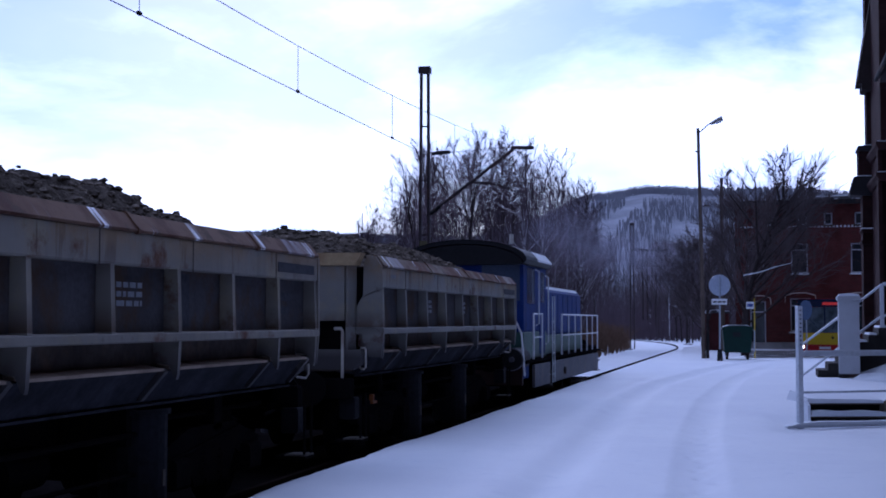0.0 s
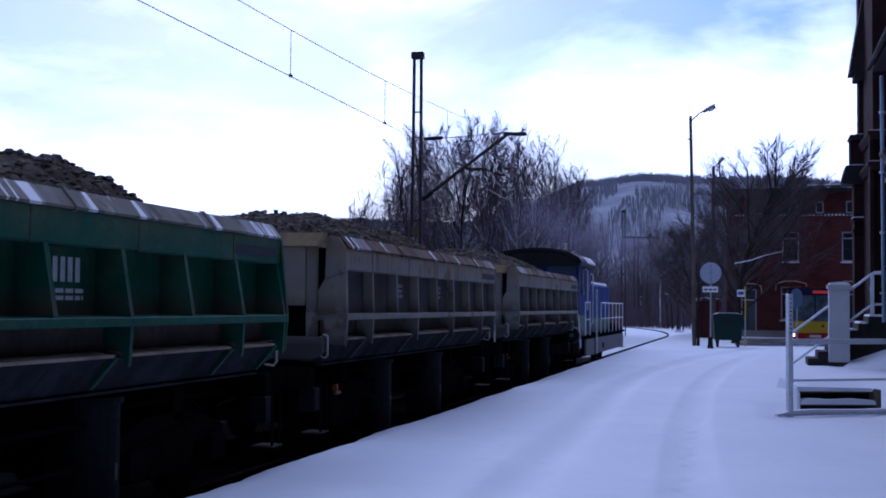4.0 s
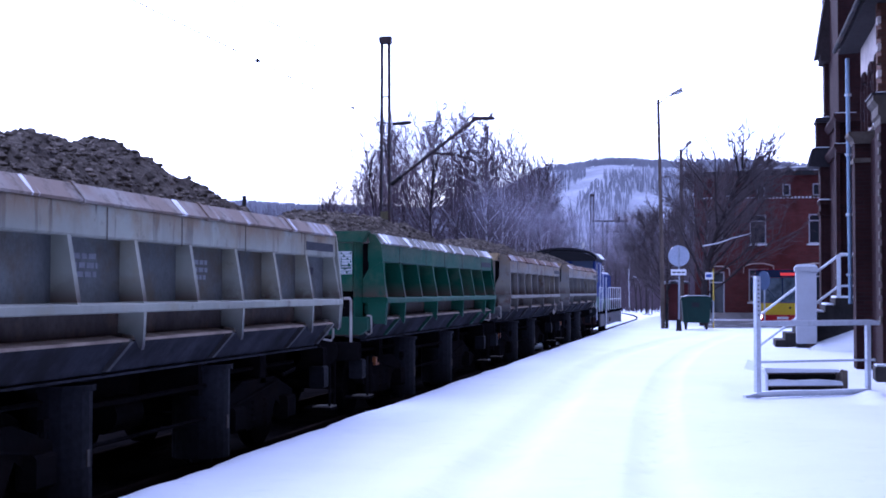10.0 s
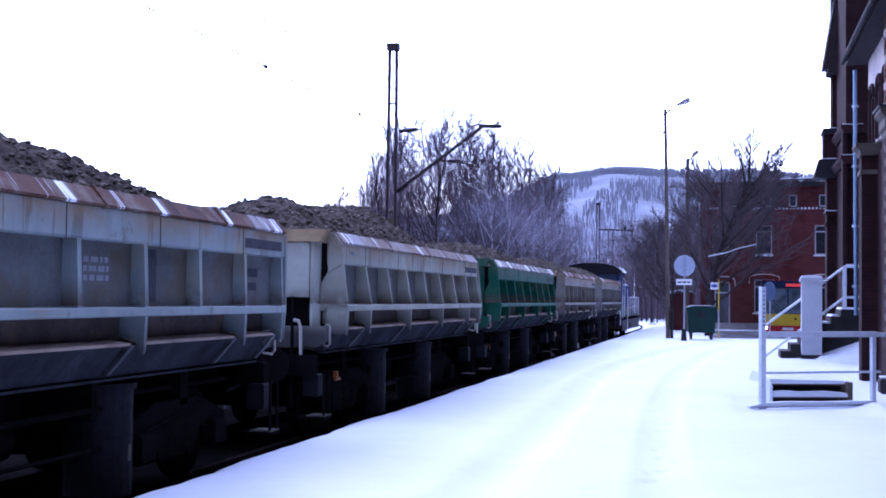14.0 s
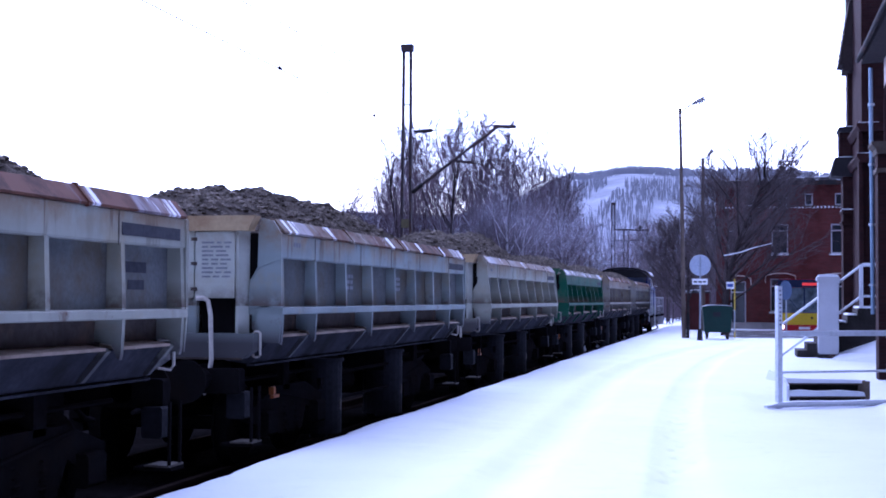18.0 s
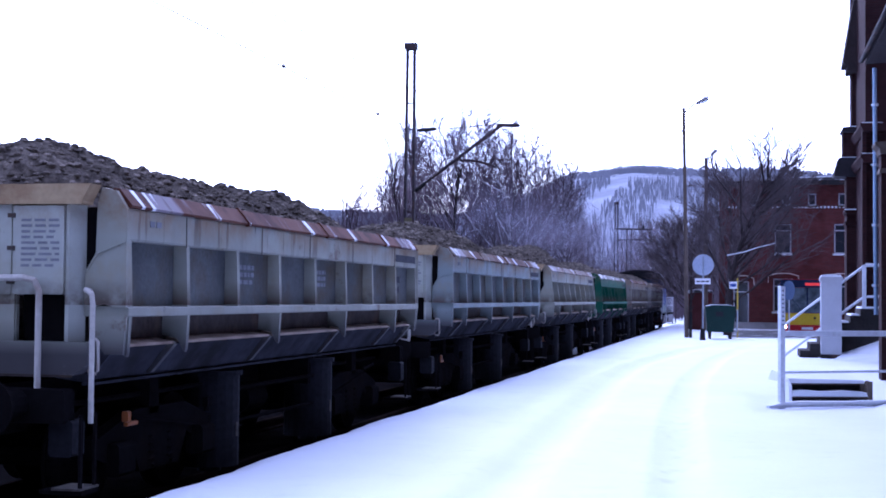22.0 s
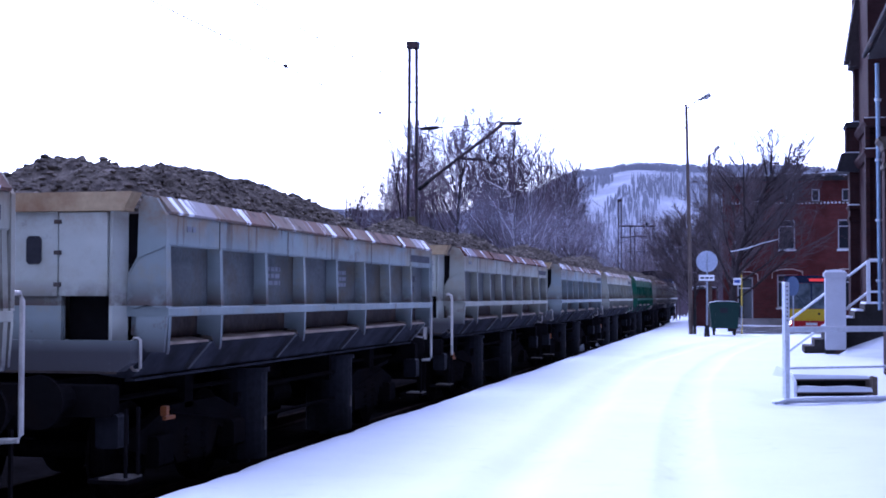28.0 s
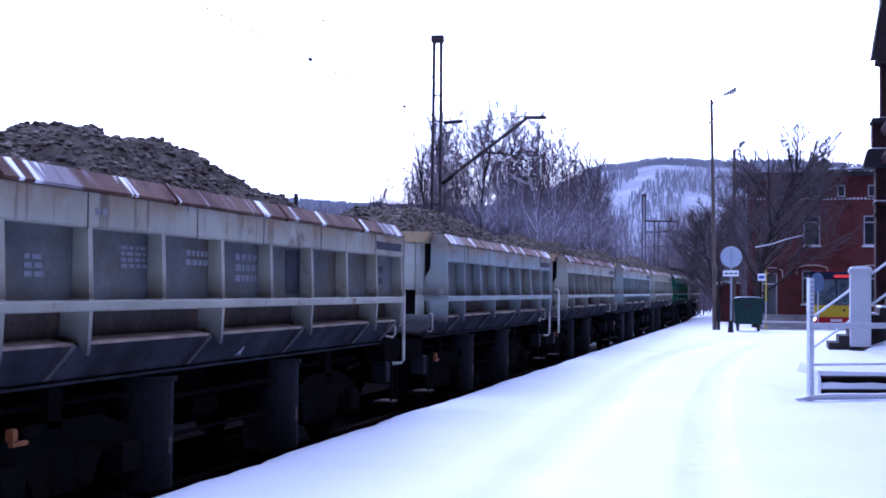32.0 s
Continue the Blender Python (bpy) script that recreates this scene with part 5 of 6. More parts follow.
st = thing("wooden_steps", "low weathered timber steps covered with thick snow", "steps", (0.72, 22.45, 0.0), 17)
# near-black colour for the shade in the gaps between the treads
GAPSHADE = plain("step_gap_shade", (0.008, 0.007, 0.006), 0.9)
for i in range(2):
    part("tread", B().box(0.0, 1.24, 0.16 * i, 0.16 * i + 0.42, 0.03 + 0.195 * i, 0.05 + 0.20 * i, 0.008), WOOD, st)
    part("riser", B().box(0.02, 1.22, 0.16 * i + 0.10, 0.16 * i + 0.12, -0.10, 0.028 + 0.195 * i), GAPSHADE, st)
part("tread_snow", B().prism([(0.0, 0.052), (1.24, 0.052), (1.22, 0.115), (0.9, 0.14), (0.5, 0.125), (0.25, 0.145), (0.02, 0.13)], -0.012, 0.24), SNOW, st)
part("top_snow", B().add([(-0.01, 0.14, 0.252), (1.25, 0.14, 0.252), (1.25, 1.2, 0.252), (-0.01, 1.2, 0.252), (0.0, 0.15, 0.33), (0.4, 0.15, 0.32), (1.0, 0.15, 0.31), (1.23, 0.15, 0.30), (1.22, 1.1, 0.38), (0.6, 1.1, 0.42), (0.02, 1.1, 0.42)],
                        [(0, 1, 2, 3), (0, 4, 5, 6, 7, 1), (1, 7, 8, 2), (2, 8, 9, 10, 3), (3, 10, 4, 0), (4, 10, 9, 5), (5, 9, 6), (6, 9, 8, 7)]), SNOW, st)
part("stringer", B().prism([(0.0, -0.10), (0.34, -0.10), (0.34, 0.33), (0.16, 0.31), (0.0, 0.22)], -0.05, -0.004, "x"), SNOW, st)
part("side_post", B().box(1.245, 1.33, 0.02, 0.10, -0.10, 0.29, 0.008), WOOD, st)
part("side_plank", B().prism([(0.12, -0.10), (0.95, -0.08), (0.75, 0.10), (0.14, 0.30)], 1.27, 1.31, "x"), WOOD, st)

rub = random.Random(5)
pile = thing("stone_blocks", "dark broken stone steps dusted with snow", "stone")
pile.matrix_basis = pose(2.55, 22.4, 0)
for i in range(7):
    x, y, s = rub.uniform(-0.15, 0.6), rub.uniform(-1.6, 0.6), rub.uniform(0.14, 0.3)
    zz = 0.0 if i < 4 else 0.22
    bb = B().box(x - s, x + s, y - s, y + s, zz, zz + rub.uniform(0.16, 0.24), 0.03)
    stn = part("block", bb, DARKSTONE, pile)
    part("snow_dust", B().box(x - s * 0.9, x + s * 0.8, y - s * 0.9, y + s * 0.9, max(p[2] for p in bb.v), max(p[2] for p in bb.v) + 0.025, 0.01), SNOW, stn)

pier = thing("stair_pier", "pale grey square pier with a snow-topped cap", "pier", (2.28, 38.9, 0))
part("shaft", B().box(-0.27, 0.27, -0.27, 0.27, 0.12, 2.12, 0.02), PIERGREY, pier)
part("plinth", B().box(-0.28, 0.28, -0.28, 0.28, -0.05, 0.118, 0.01), DARKSTEEL, pier)
part("cap", B().box(-0.31, 0.31, -0.31, 0.31, 2.12, 2.24, 0.02), PIERGREY, pier)
part("cap_snow", B().prism([(-0.29, 2.24), (0.29, 2.24), (0.24, 2.30), (0, 2.32), (-0.24, 2.30)], -0.29, 0.29), SNOW, pier)

stairs = thing("station_stairs", "dark masonry stairs with snowy treads and white handrails", "stairs", (1.46, 39.6, 0))
N, RISE, RUN = 7, 0.197, 0.27
for i in range(N):
    part("step", B().box(i * RUN, (i + 1) * RUN + (1.6 if i == N - 1 else 0.02), -0.5, 1.4, -0.05, (i + 1) * RISE, 0.0), plain("stair_masonry", (0.022, 0.02, 0.02), 0.9, var=0.3, second=(0.05, 0.046, 0.042), amount=0.4), stairs)
    if i < 2:
        continue
    part("step_snow", B().prism([(i * RUN + 0.02, (i + 1) * RISE), ((i + 1) * RUN - 0.03 + (1.6 if i == N - 1 else 0), (i + 1) * RISE), ((i + 1) * RUN - 0.06 + (1.6 if i == N - 1 else 0), (i + 1) * RISE + 0.05), (i * RUN + 0.04, (i + 1) * RISE + 0.055)], -0.5, 1.4), SNOW, stairs)
for h in (1.18, 0.33):
    part("handrail", B().tube([(-0.42, -0.5, h - 0.28), (1.72, -0.5, 1.38 + h), (2.4, -0.5, 1.39 + h)], 0.035, 8), WHITE, stairs, "white painted handrail")
for x, zb in ((1.72, 1.38), (2.25, 1.38)):
    part("baluster", B().box(x - 0.05, x + 0.05, -0.55, -0.45, zb, zb + 1.2, 0.008), WHITE, stairs)
part("handrail_snow", B().tube([(1.75, -0.5, 2.605), (2.4, -0.5, 2.61)], 0.025, 6), SNOW, stairs)


solid("snow_drift", B().add([(2.35, 37.2, 0.0), (3.7, 36.6, 0.0), (3.7, 39.1, 0.0), (2.35, 39.1, 0.0), (2.6, 39.08, 0.15), (3.7, 39.08, 0.55), (3.7, 37.4, 0.18)], [(0, 1, 2, 3), (0, 4, 6, 1), (3, 4, 0), (4, 5, 6), (3, 2, 5, 4), (1, 6, 5, 2)]), SNOW, "drift of snow against the stair wall", "snow")


# ---- the station building ----
def station():
    o = thing("station_building", "dark red-brown brick station house with pilasters and snow-capped ledges", "building")
    COPING = plain("dark_lead_coping", (0.018, 0.016, 0.02), 0.7, var=0.3)
    # nearest bay: a broad brick pier with stone capital
    near = part("near_pier", B().box(2.77, 5.5, 25.0, 25.9, -0.3, 4.54), BRICK, o)
    PIERBRICK = brick_mat("warm_pier_brick", (0.105, 0.046, 0.030), (0.080, 0.036, 0.025), (0.075, 0.055, 0.045))
    upper = part("near_pier_upper", B().box(2.80, 5.5, 25.05, 25.85, 5.04, 9.5), PIERBRICK, o, "warm brown brick of the upper pier")
    for i in range(18):
        part("quoin", B().box(2.735, 2.80, 25.04, 25.30, 5.14 + 0.24 * i, 5.26 + 0.24 * i, 0.008), PLASTER if i % 2 else PIERBRICK, upper)
    for i in range(14):
        part("quoin", B().box(2.735, 2.768, 24.99, 25.20, 1.0 + 0.25 * i, 1.13 + 0.25 * i, 0.006), STONE, near)
    part("capital", B().prism([(2.76, 4.54), (5.5, 4.54), (5.5, 5.04), (2.64, 5.04), (2.64, 4.96), (2.72, 4.86), (2.72, 4.70), (2.76, 4.66)], 24.92, 25.98), STONE, near, "weathered stone capital")
    part("capital_lead", B().box(2.61, 5.5, 24.9, 26.0, 5.042, 5.08), COPING, near)
    part("capital_snow", B().box(2.68, 5.5, 24.95, 25.95, 5.082, 5.10, 0.005), SNOW, near)
    # recessed wall with a cream plastered field and arched windows
    part("lower_wall", B().box(2.64, 6.0, 28.4, 29.0, -0.3, 4.54), BRICK, o)
    part("recess_wall", B().box(2.95, 6.0, 25.9, 28.4, -0.3, 4.6), BRICK, o)
    part("plaster_field", B().box(2.92, 6.0, 25.9, 29.9, 4.80, 6.70), PLASTER, o, "cream plaster field between the piers")
    for y in (26.5, 27.6, 28.9):
        arch = [(y - 0.30, 4.82), (y + 0.30, 4.82)] + [(y + 0.30 * math.cos(a), 5.45 + 0.50 * math.sin(a)) for a in [math.pi * i / 10 for i in range(11)]]
        win = part("arched_window", B().prism(arch, 2.895, 2.918, "x"), GLASS, o)
        ring = [(2.90, y + 0.36 * math.cos(a), 5.45 + 0.57 * math.sin(a)) for a in [math.pi * i / 14 for i in range(15)]]
        part("brick_arch", B().tube([(2.90, y + 0.36, 4.82)] + ring + [(2.90, y - 0.36, 4.82)], 0.06, 6), BRICK, win)
    part("vent_slot", B().box(2.905, 2.918, 29.3, 29.7, 6.0, 6.1), BLACKINK, o)
    part("string_course", B().prism([(2.62, 4.54), (6.0, 4.54), (6.0, 4.78), (2.52, 4.78), (2.52, 4.72), (2.60, 4.64)], 28.3, 29.1), STONE, o)
    part("lower_band", B().box(2.61, 6.0, 28.36, 29.04, 4.16, 4.25), STONE, o)
    part("bay_quoin", B().box(2.82, 2.95, 25.92, 26.05, 4.3, 6.6), BRICK2, o)
    # eaves with gutter over the recess, and the drainpipe
    part("eaves_soffit", B().prism([(2.50, 6.68), (3.3, 6.72), (3.3, 6.9), (2.50, 6.8)], 8.0, 30.3), plain("dark_soffit", (0.022, 0.018, 0.02), 0.85), o)
    part("roof_slope", B().prism([(2.44, 6.81), (2.42, 6.88), (5.2, 9.6), (5.4, 9.5), (3.3, 6.92)], 8.0, 30.2), COPING, o)
    part("gutter", B().tube([(2.42, 8.0, 6.76), (2.42, 30.35, 6.76)], 0.05, 8), DARKSTEEL, o)
    pipe = part("drainpipe", B().tube([(2.72, 30.5, 1.3), (2.70, 30.5, 6.62)], 0.045, 10), plain("blue_grey_pipe", (0.20, 0.28, 0.38), 0.4, 0.4, var=0.1), o, "pale blue drainpipe")
    for zz in (1.9, 3.2, 4.5, 5.8):
        part("pipe_clip", B().cyl(2.71, 30.5, zz, 0.075, 0.05, "z", 10), ZINC, pipe)
    # middle bay, dark, set between the pipe and the far bay
    part("middle_wall", B().box(3.34, 6.5, 40.6, 44.0, -0.3, 14.0), BRICK, o)
    part("middle_pilaster", B().box(3.24, 3.36, 40.45, 40.9, 1.0, 6.5), BRICK, o)
    for z0 in (5.80, 6.68):
        led = part("ledge", B().prism([(3.28, z0 - 0.25), (6.5, z0 - 0.25), (6.5, z0), (3.18, z0), (3.18, z0 - 0.08)], 40.3, 43.88), BRICK, o)
        part("ledge_snow", B().box(3.22, 3.8, 40.35, 43.86, z0, z0 + 0.025, 0.01), SNOW, led)
    # far bay steps forward, with two stepped copings
    part("far_bay", B().box(3.05, 6.5, 44.0, 44.9, -0.3, 5.52), BRICK, o)
    part("far_bay_attic", B().box(2.95, 6.5, 44.1, 44.85, 6.06, 6.9), BRICK, o)
    part("far_tower", B().box(3.21, 6.5, 44.1, 44.9, 7.0, 14.0), BRICK, o)
    for z0, xo in ((6.06, 2.67), (7.02, 2.90)):
        cp = part("coping", B().prism([(3.07, z0 - 0.60), (6.5, z0 - 0.60), (6.5, z0), (xo + 0.14, z0), (xo, z0 - 0.50), (xo + 0.02, z0 - 0.57)] if xo < 2.8 else [(2.97, z0 - 0.16), (6.5, z0 - 0.16), (6.5, z0), (xo + 0.04, z0), (xo, z0 - 0.10)], 43.9, 44.95), COPING, o)
        part("coping_snow", B().prism([(xo + 0.2, z0), (6.4, z0), (6.4, z0 + 0.03), (xo + 0.24, z0 + 0.03)], 43.95, 44.9), SNOW, cp)
    for z0 in (4.42, 4.06):
        part("bay_band", B().prism([(3.03, z0 - 0.12), (3.42, z0 - 0.12), (3.42, z0), (3.0, z0), (3.0, z0 - 0.05)], 43.86, 44.9), BRICK, o)
    part("band_snow", B().box(3.01, 3.41, 43.87, 44.88, 4.422, 4.45, 0.008), SNOW, o)
    # gable board high above
    part("gable_board", B().prism([(3.21, 8.72), (3.05, 8.74), (3.06, 8.93), (2.91, 8.92), (3.07, 9.92), (3.40, 11.9), (3.8, 14.0), (4.1, 14.0), (3.5, 10.2), (3.36, 8.72)], 43.6, 44.7), plain("eaves_timber", (0.028, 0.02, 0.02), 0.85, var=0.3), o)
    # unseen wall beside the camera, added to keep sky light off the train
    part("near_wing", B().box(3.3, 5.4, -16.0, 24.6, -0.3, 9.0), BRICK, o)
    part("back_block", B().box(5.5, 16.0, -16.0, 50.0, -0.3, 9.0), BRICK, o)
    part("back_roof", B().prism([(5.0, 9.0), (16.4, 9.0), (10.7, 13.5)], -16.4, 50.4), ROOFDARK, o)


station()


# ---- the brick house behind the bus ----
def brick_house():
    Y, x0, x1 = 78.0, -1.5, 11.0
    o = thing("brick_house", "three-storey red brick house with pale window surrounds and a low roof", "house")
    holes = [(2.0, 4.2, 0.9, 1.65), (5.2, 4.2, 0.9, 1.65), (8.4, 4.2, 0.9, 1.65), (-0.4, 4.2, 0.9, 1.65), (3.57, 6.88, 0.44, 0.68), (2.18, 6.88, 0.44, 0.68), (5.2, 6.88, 0.44, 0.68), (0.4, 6.88, 0.44, 0.68), (7.0, 6.88, 0.44, 0.68),
             (2.02, 0.95, 1.1, 1.85), (5.2, 0.95, 1.1, 1.85), (-0.28, 0.0, 0.85, 2.65)]
    # wall in strips round the openings
    xs = sorted({x0, x1, *[h[0] - h[2] / 2 for h in holes], *[h[0] + h[2] / 2 for h in holes]})
    b = B()
    for a, c in zip(xs, xs[1:]):
        spans, zc = [], -0.3
        mid = (a + c) / 2
        for h in sorted((h for h in holes if h[0] - h[2] / 2 < mid < h[0] + h[2] / 2), key=lambda h: h[1]):
            if h[1] > zc:
                spans.append((zc, h[1]))
            zc = h[1] + h[3]
        spans.append((zc, 8.1))
        for z0, z1 in spans:
            b.box(a, c, Y, Y + 0.35, z0, z1)
    part("front_wall", b, BRICK2, o)
    part("side_wall", B().box(x0, x0 + 0.35, Y + 0.35, Y + 11, -0.3, 8.1), BRICK2, o)
    part("far_side_wall", B().box(x1 - 0.35, x1, Y + 0.35, Y + 11, -0.3, 8.1), BRICK2, o)
    part("rear_wall", B().box(x0, x1, Y + 11, Y + 11.3, -0.3, 8.1), BRICK2, o)
    part("plinth", B().box(x0 - 0.05, x1, Y - 0.08, Y - 0.003, -0.3, 0.35), CONCRETE, o)
    part("roof", B().prism([(x0 - 0.5, 8.1), (x1 + 0.5, 8.1), (x1 + 0.5, 8.22), ((x0 + x1) / 2, 8.42), (x0 - 0.5, 8.22)], Y - 0.6, Y + 11.9), ROOFDARK, o)
    part("eaves_board", B().box(x0 - 0.5, x1 + 0.5, Y - 0.66, Y - 0.605, 7.98, 8.24), DARKSTEEL, o)
    part("roof_snow", B().prism([(x0 - 0.4, 8.24), (x1 + 0.4, 8.24), ((x0 + x1) / 2, 8.50)], Y - 0.5, Y + 11.5), SNOW, o)
    band = B()
    x = x0 + 0.3
    while x < x1:
        band.box(x, x + 0.10, Y - 0.06, Y - 0.002, 6.74, 6.84)
        x += 0.2
    part("dentil_course", band, FRAMEWHITE, o, "row of small pale dentils")["kind"] = "stuff"
    for cx, z0, w, h in holes:
        win = part("window", B().box(cx - w / 2, cx + w / 2, Y + 0.14, Y + 0.16, z0, z0 + h), GLASS, o)
        t = 0.07
        fr = B().box(cx - w / 2, cx - w / 2 + t, Y + 0.08, Y + 0.138, z0, z0 + h).box(cx + w / 2 - t, cx + w / 2, Y + 0.08, Y + 0.138, z0, z0 + h).box(cx - w / 2, cx + w / 2, Y + 0.08, Y + 0.138, z0 + h - t, z0 + h).box(cx - w / 2, cx + w / 2, Y + 0.08, Y + 0.138, z0, z0 + t)
        if h > 1:
            fr.box(cx - w / 2, cx + w / 2, Y + 0.09, Y + 0.137, z0 + h * 0.76, z0 + h * 0.76 + 0.06)
        part("window_frame", fr, PIERGREY, win)
        part("window_sill", B().box(cx - w / 2 - 0.08, cx + w / 2 + 0.08, Y - 0.10, Y + 0.12, z0 - 0.09, z0 - 0.004), SNOW if h > 1 else STONE, win)
        if z0 < 2 and h > 1.4:
            arch = [(cx - w / 2 - 0.28, Y - 0.05, z0 + h - 0.22), (cx - w / 2 - 0.26, Y - 0.05, z0 + h + 0.16), (cx - 0.3, Y - 0.05, z0 + h + 0.30), (cx + 0.3, Y - 0.05, z0 + h + 0.30), (cx + w / 2 + 0.26, Y - 0.05, z0 + h + 0.16), (cx + w / 2 + 0.28, Y - 0.05, z0 + h - 0.22)]
            part("hood_mould", B().tube(arch, 0.032, 6), PLASTER, win)


brick_house()


# ---- the bus ----
def bus():
    o = thing("city_bus", "yellow and red city bus with a dark windscreen, facing the platform", "bus", (2.82, 66.5, 0.0), -2)
    YEL, RED, DK = plain("bus_yellow", (0.62, 0.44, 0.02), 0.3, var=0.06), plain("bus_red", (0.42, 0.02, 0.025), 0.35, var=0.08), plain("bus_dark_blue", (0.012, 0.018, 0.05), 0.25, var=0.2)
    part("body", B().box(-1.25, 1.25, 0.12, 11.5, 0.30, 2.60, 0.10), RED, o)
    part("front_panel", B().box(-1.25, 1.25, 0.0, 0.118, 0.44, 0.98, 0.06), YEL, o, "yellow front panel")
    part("bumper", B().box(-1.26, 1.26, -0.06, 0.118, 0.12, 0.43, 0.05), RED, o, "red bumper")
    part("number_bar", B().box(-0.26, 0.26, -0.068, -0.062, 0.22, 0.34), SIGNWHITE, o)
    # pale patches in the glass colour stand in for reflections
    part("windscreen", B().prism([(0.0, 1.0), (0.115, 1.0), (0.115, 2.20), (0.08, 2.20)], -1.20, 1.20, "x"), plain("windscreen_painted_reflections", (0.09, 0.11, 0.13), 0.12, var=0.7, big=2.4, bump=0.0, spec=0.5), o)
    part("windscreen_pillar", B().box(-0.03, 0.03, -0.006, 0.05, 1.10, 2.20), DK, o)
    part("display_housing", B().box(-1.24, 1.24, 0.06, 0.118, 2.21, 2.58, 0.04), DK, o)
    led, nt, bs = tree_of("orange_red_display")
    bs.inputs["Base Color"].default_value = (0.12, 0.012, 0.01, 1)
    bs.inputs["Emission Color"].default_value, bs.inputs["Emission Strength"].default_value = (1.0, 0.06, 0.04, 1), 0.4
    part("destination_display", B().box(-0.10, 0.85, 0.048, 0.058, 2.30, 2.43), led, o, "glowing red destination display")
    lampm, nt, bs = tree_of("headlamp_glow")
    bs.inputs["Emission Color"].default_value, bs.inputs["Emission Strength"].default_value = (1.0, 0.85, 0.6, 1), 6.0
    for x in (-1.02, 1.02):
        part("headlight", B().cyl(x, 0.0, 0.34, 0.09, -0.09, "y", 16), lampm, o, "lit headlight")
        part("mirror", B().box(x * 1.32 - 0.10, x * 1.32 + 0.10, -0.30, -0.20, 1.75, 2.10, 0.03).tube([(x * 1.2, 0.1, 2.4), (x * 1.32, -0.2, 2.3), (x * 1.32, -0.24, 2.1)], 0.02, 6), DK, o)
        part("wiper", B().tube([(x * 0.3, -0.02, 1.16), (x * 0.75, -0.03, 1.75)], 0.012, 5), DK, o)
        for y in (2.6, 8.6):
            wh = part("tyre", B().cyl(x * 1.24 - 0.12, y, 0.48, 0.48, 0.24, "x", 24), DK, o)
            part("rim", B().cyl(x * 1.24 - 0.13, y, 0.48, 0.26, 0.26, "x", 16), LGREY, wh)
        for i in range(5):
            part("side_window", B().box(x * 1.25 - 0.005 if x > 0 else x * 1.25 - 0.005, x * 1.25 + 0.005, 1.2 + i * 2.0, 3.0 + i * 2.0, 1.2, 2.2), GLASS, o)
    part("badge", B().cyl(0.35, -0.001, 0.76, 0.06, -0.012, "y", 14), BLACKINK, o)
    part("yellow_side", B().box(-1.262, 1.262, 0.2, 11.4, 0.44, 1.08, 0.02), YEL, o)


bus()
rs = thing("round_sign", "round blue-grey road sign turned half away by the bus", "road sign", (1.79, 60.5, 0), -52)
part("post", B().tube([(0, 0.02, -0.05), (0, 0.02, 2.4)], 0.03, 8), ZINC, rs)
part("disc", B().cyl(0, 0, 2.02, 0.42, -0.02, "y", 28), plain("blue_sign", (0.07, 0.10, 0.17), 0.4, var=0.1), rs)

rd = sheet(axis_steps([(-0.8, 3, 0.4), (3, 30, 2)]), axis_steps([(59.5, 72.5, 0.5)]), lambda x, y: 0.012 + 0.008 * wave(x, y, 0.8))
solid("road", rd, ASPHALT, "wet asphalt road with patches of snow beside the house", kind="structure", smooth=True)


# ---- trees ----
def grow(seed, height, spread, kids=(14, 6, 5, 4), thick=0.011, fork=0.25, lean=0.0, dome=0.5, fine=0.0065, reach=0.40):
    """Meshes of a bare tree: trunk with limbs, and a crown of thin twigs."""
    rng = random.Random(seed)
    wood, crown = B(), B()

    def branch(p, d, length, r, level):
        n = (7, 4, 2, 1, 1)[level]
        path, dd = [p], d.copy()
        for i in range(n):
            dd = (dd + Vector((rng.gauss(0, 0.05), rng.gauss(0, 0.05), 0.02 if level == 0 else rng.gauss(0.07, 0.04) if level == 1 else rng.gauss(0.02, 0.05)))).normalized()
            path.append(path[-1] + dd * length / n)
        target = wood if level < 2 else crown
        target.tube(path, r, (7, 4, 3, 3, 3)[level], r * (0.14 if level == 0 else 0.35))
        if level >= 4:
            return
        for k in range(kids[level]):
            u = (fork + (1 - fork) * (k + rng.random()) / kids[level]) if level == 0 else (0.15 + 0.85 * (k + rng.random()) / kids[level])
            i = min(int(u * n), n - 1)
            q = path[i].lerp(path[i + 1], u * n - i)
            axis = (path[i + 1] - path[i]).normalized()
            side = Vector((rng.gauss(0, 1), rng.gauss(0, 1), rng.gauss(0, 0.4)))
            side = (side - axis * side.dot(axis)).normalized()
            a = (spread, 0.58, 0.62, 0.65)[level] * rng.uniform(0.6, 1.3)
            nd = (axis * math.cos(a) + side * math.sin(a) + Vector((0, 0, 0.08))).normalized()
            le = length * (reach, 0.52, 0.58, 0.55)[level] * rng.uniform(0.7, 1.25) * ((1.15 - dome * u - 0.3 * u * u) if level == 0 else 1.1 - 0.4 * u)
            branch(q, nd, le, max(r * (0.34, 0.46, 0.55, 0.6)[level], fine * (1.5, 1.35, 1.0, 0.75)[level]), level + 1)
    branch(Vector((0, 0, -0.3)), Vector((lean, 0, 1)).normalized(), height * 0.92, height * thick, 0)
    return wood.mesh("trunk", True), crown.mesh("crown")


def tree(name, meshes, bark, twig, label, at, turn, scale, group=""):
    o = thing(name, label, "tree", at, turn, group)
    o.scale = (scale, scale, scale)
    part("trunk", meshes[0], None, o)
    part("crown", meshes[1], None, o)
    return o


def with_mat(meshes, bark, twig):
    for me, m in zip(meshes, (bark, twig)):
        me.materials.clear()
        me.materials.append(m)
    return meshes


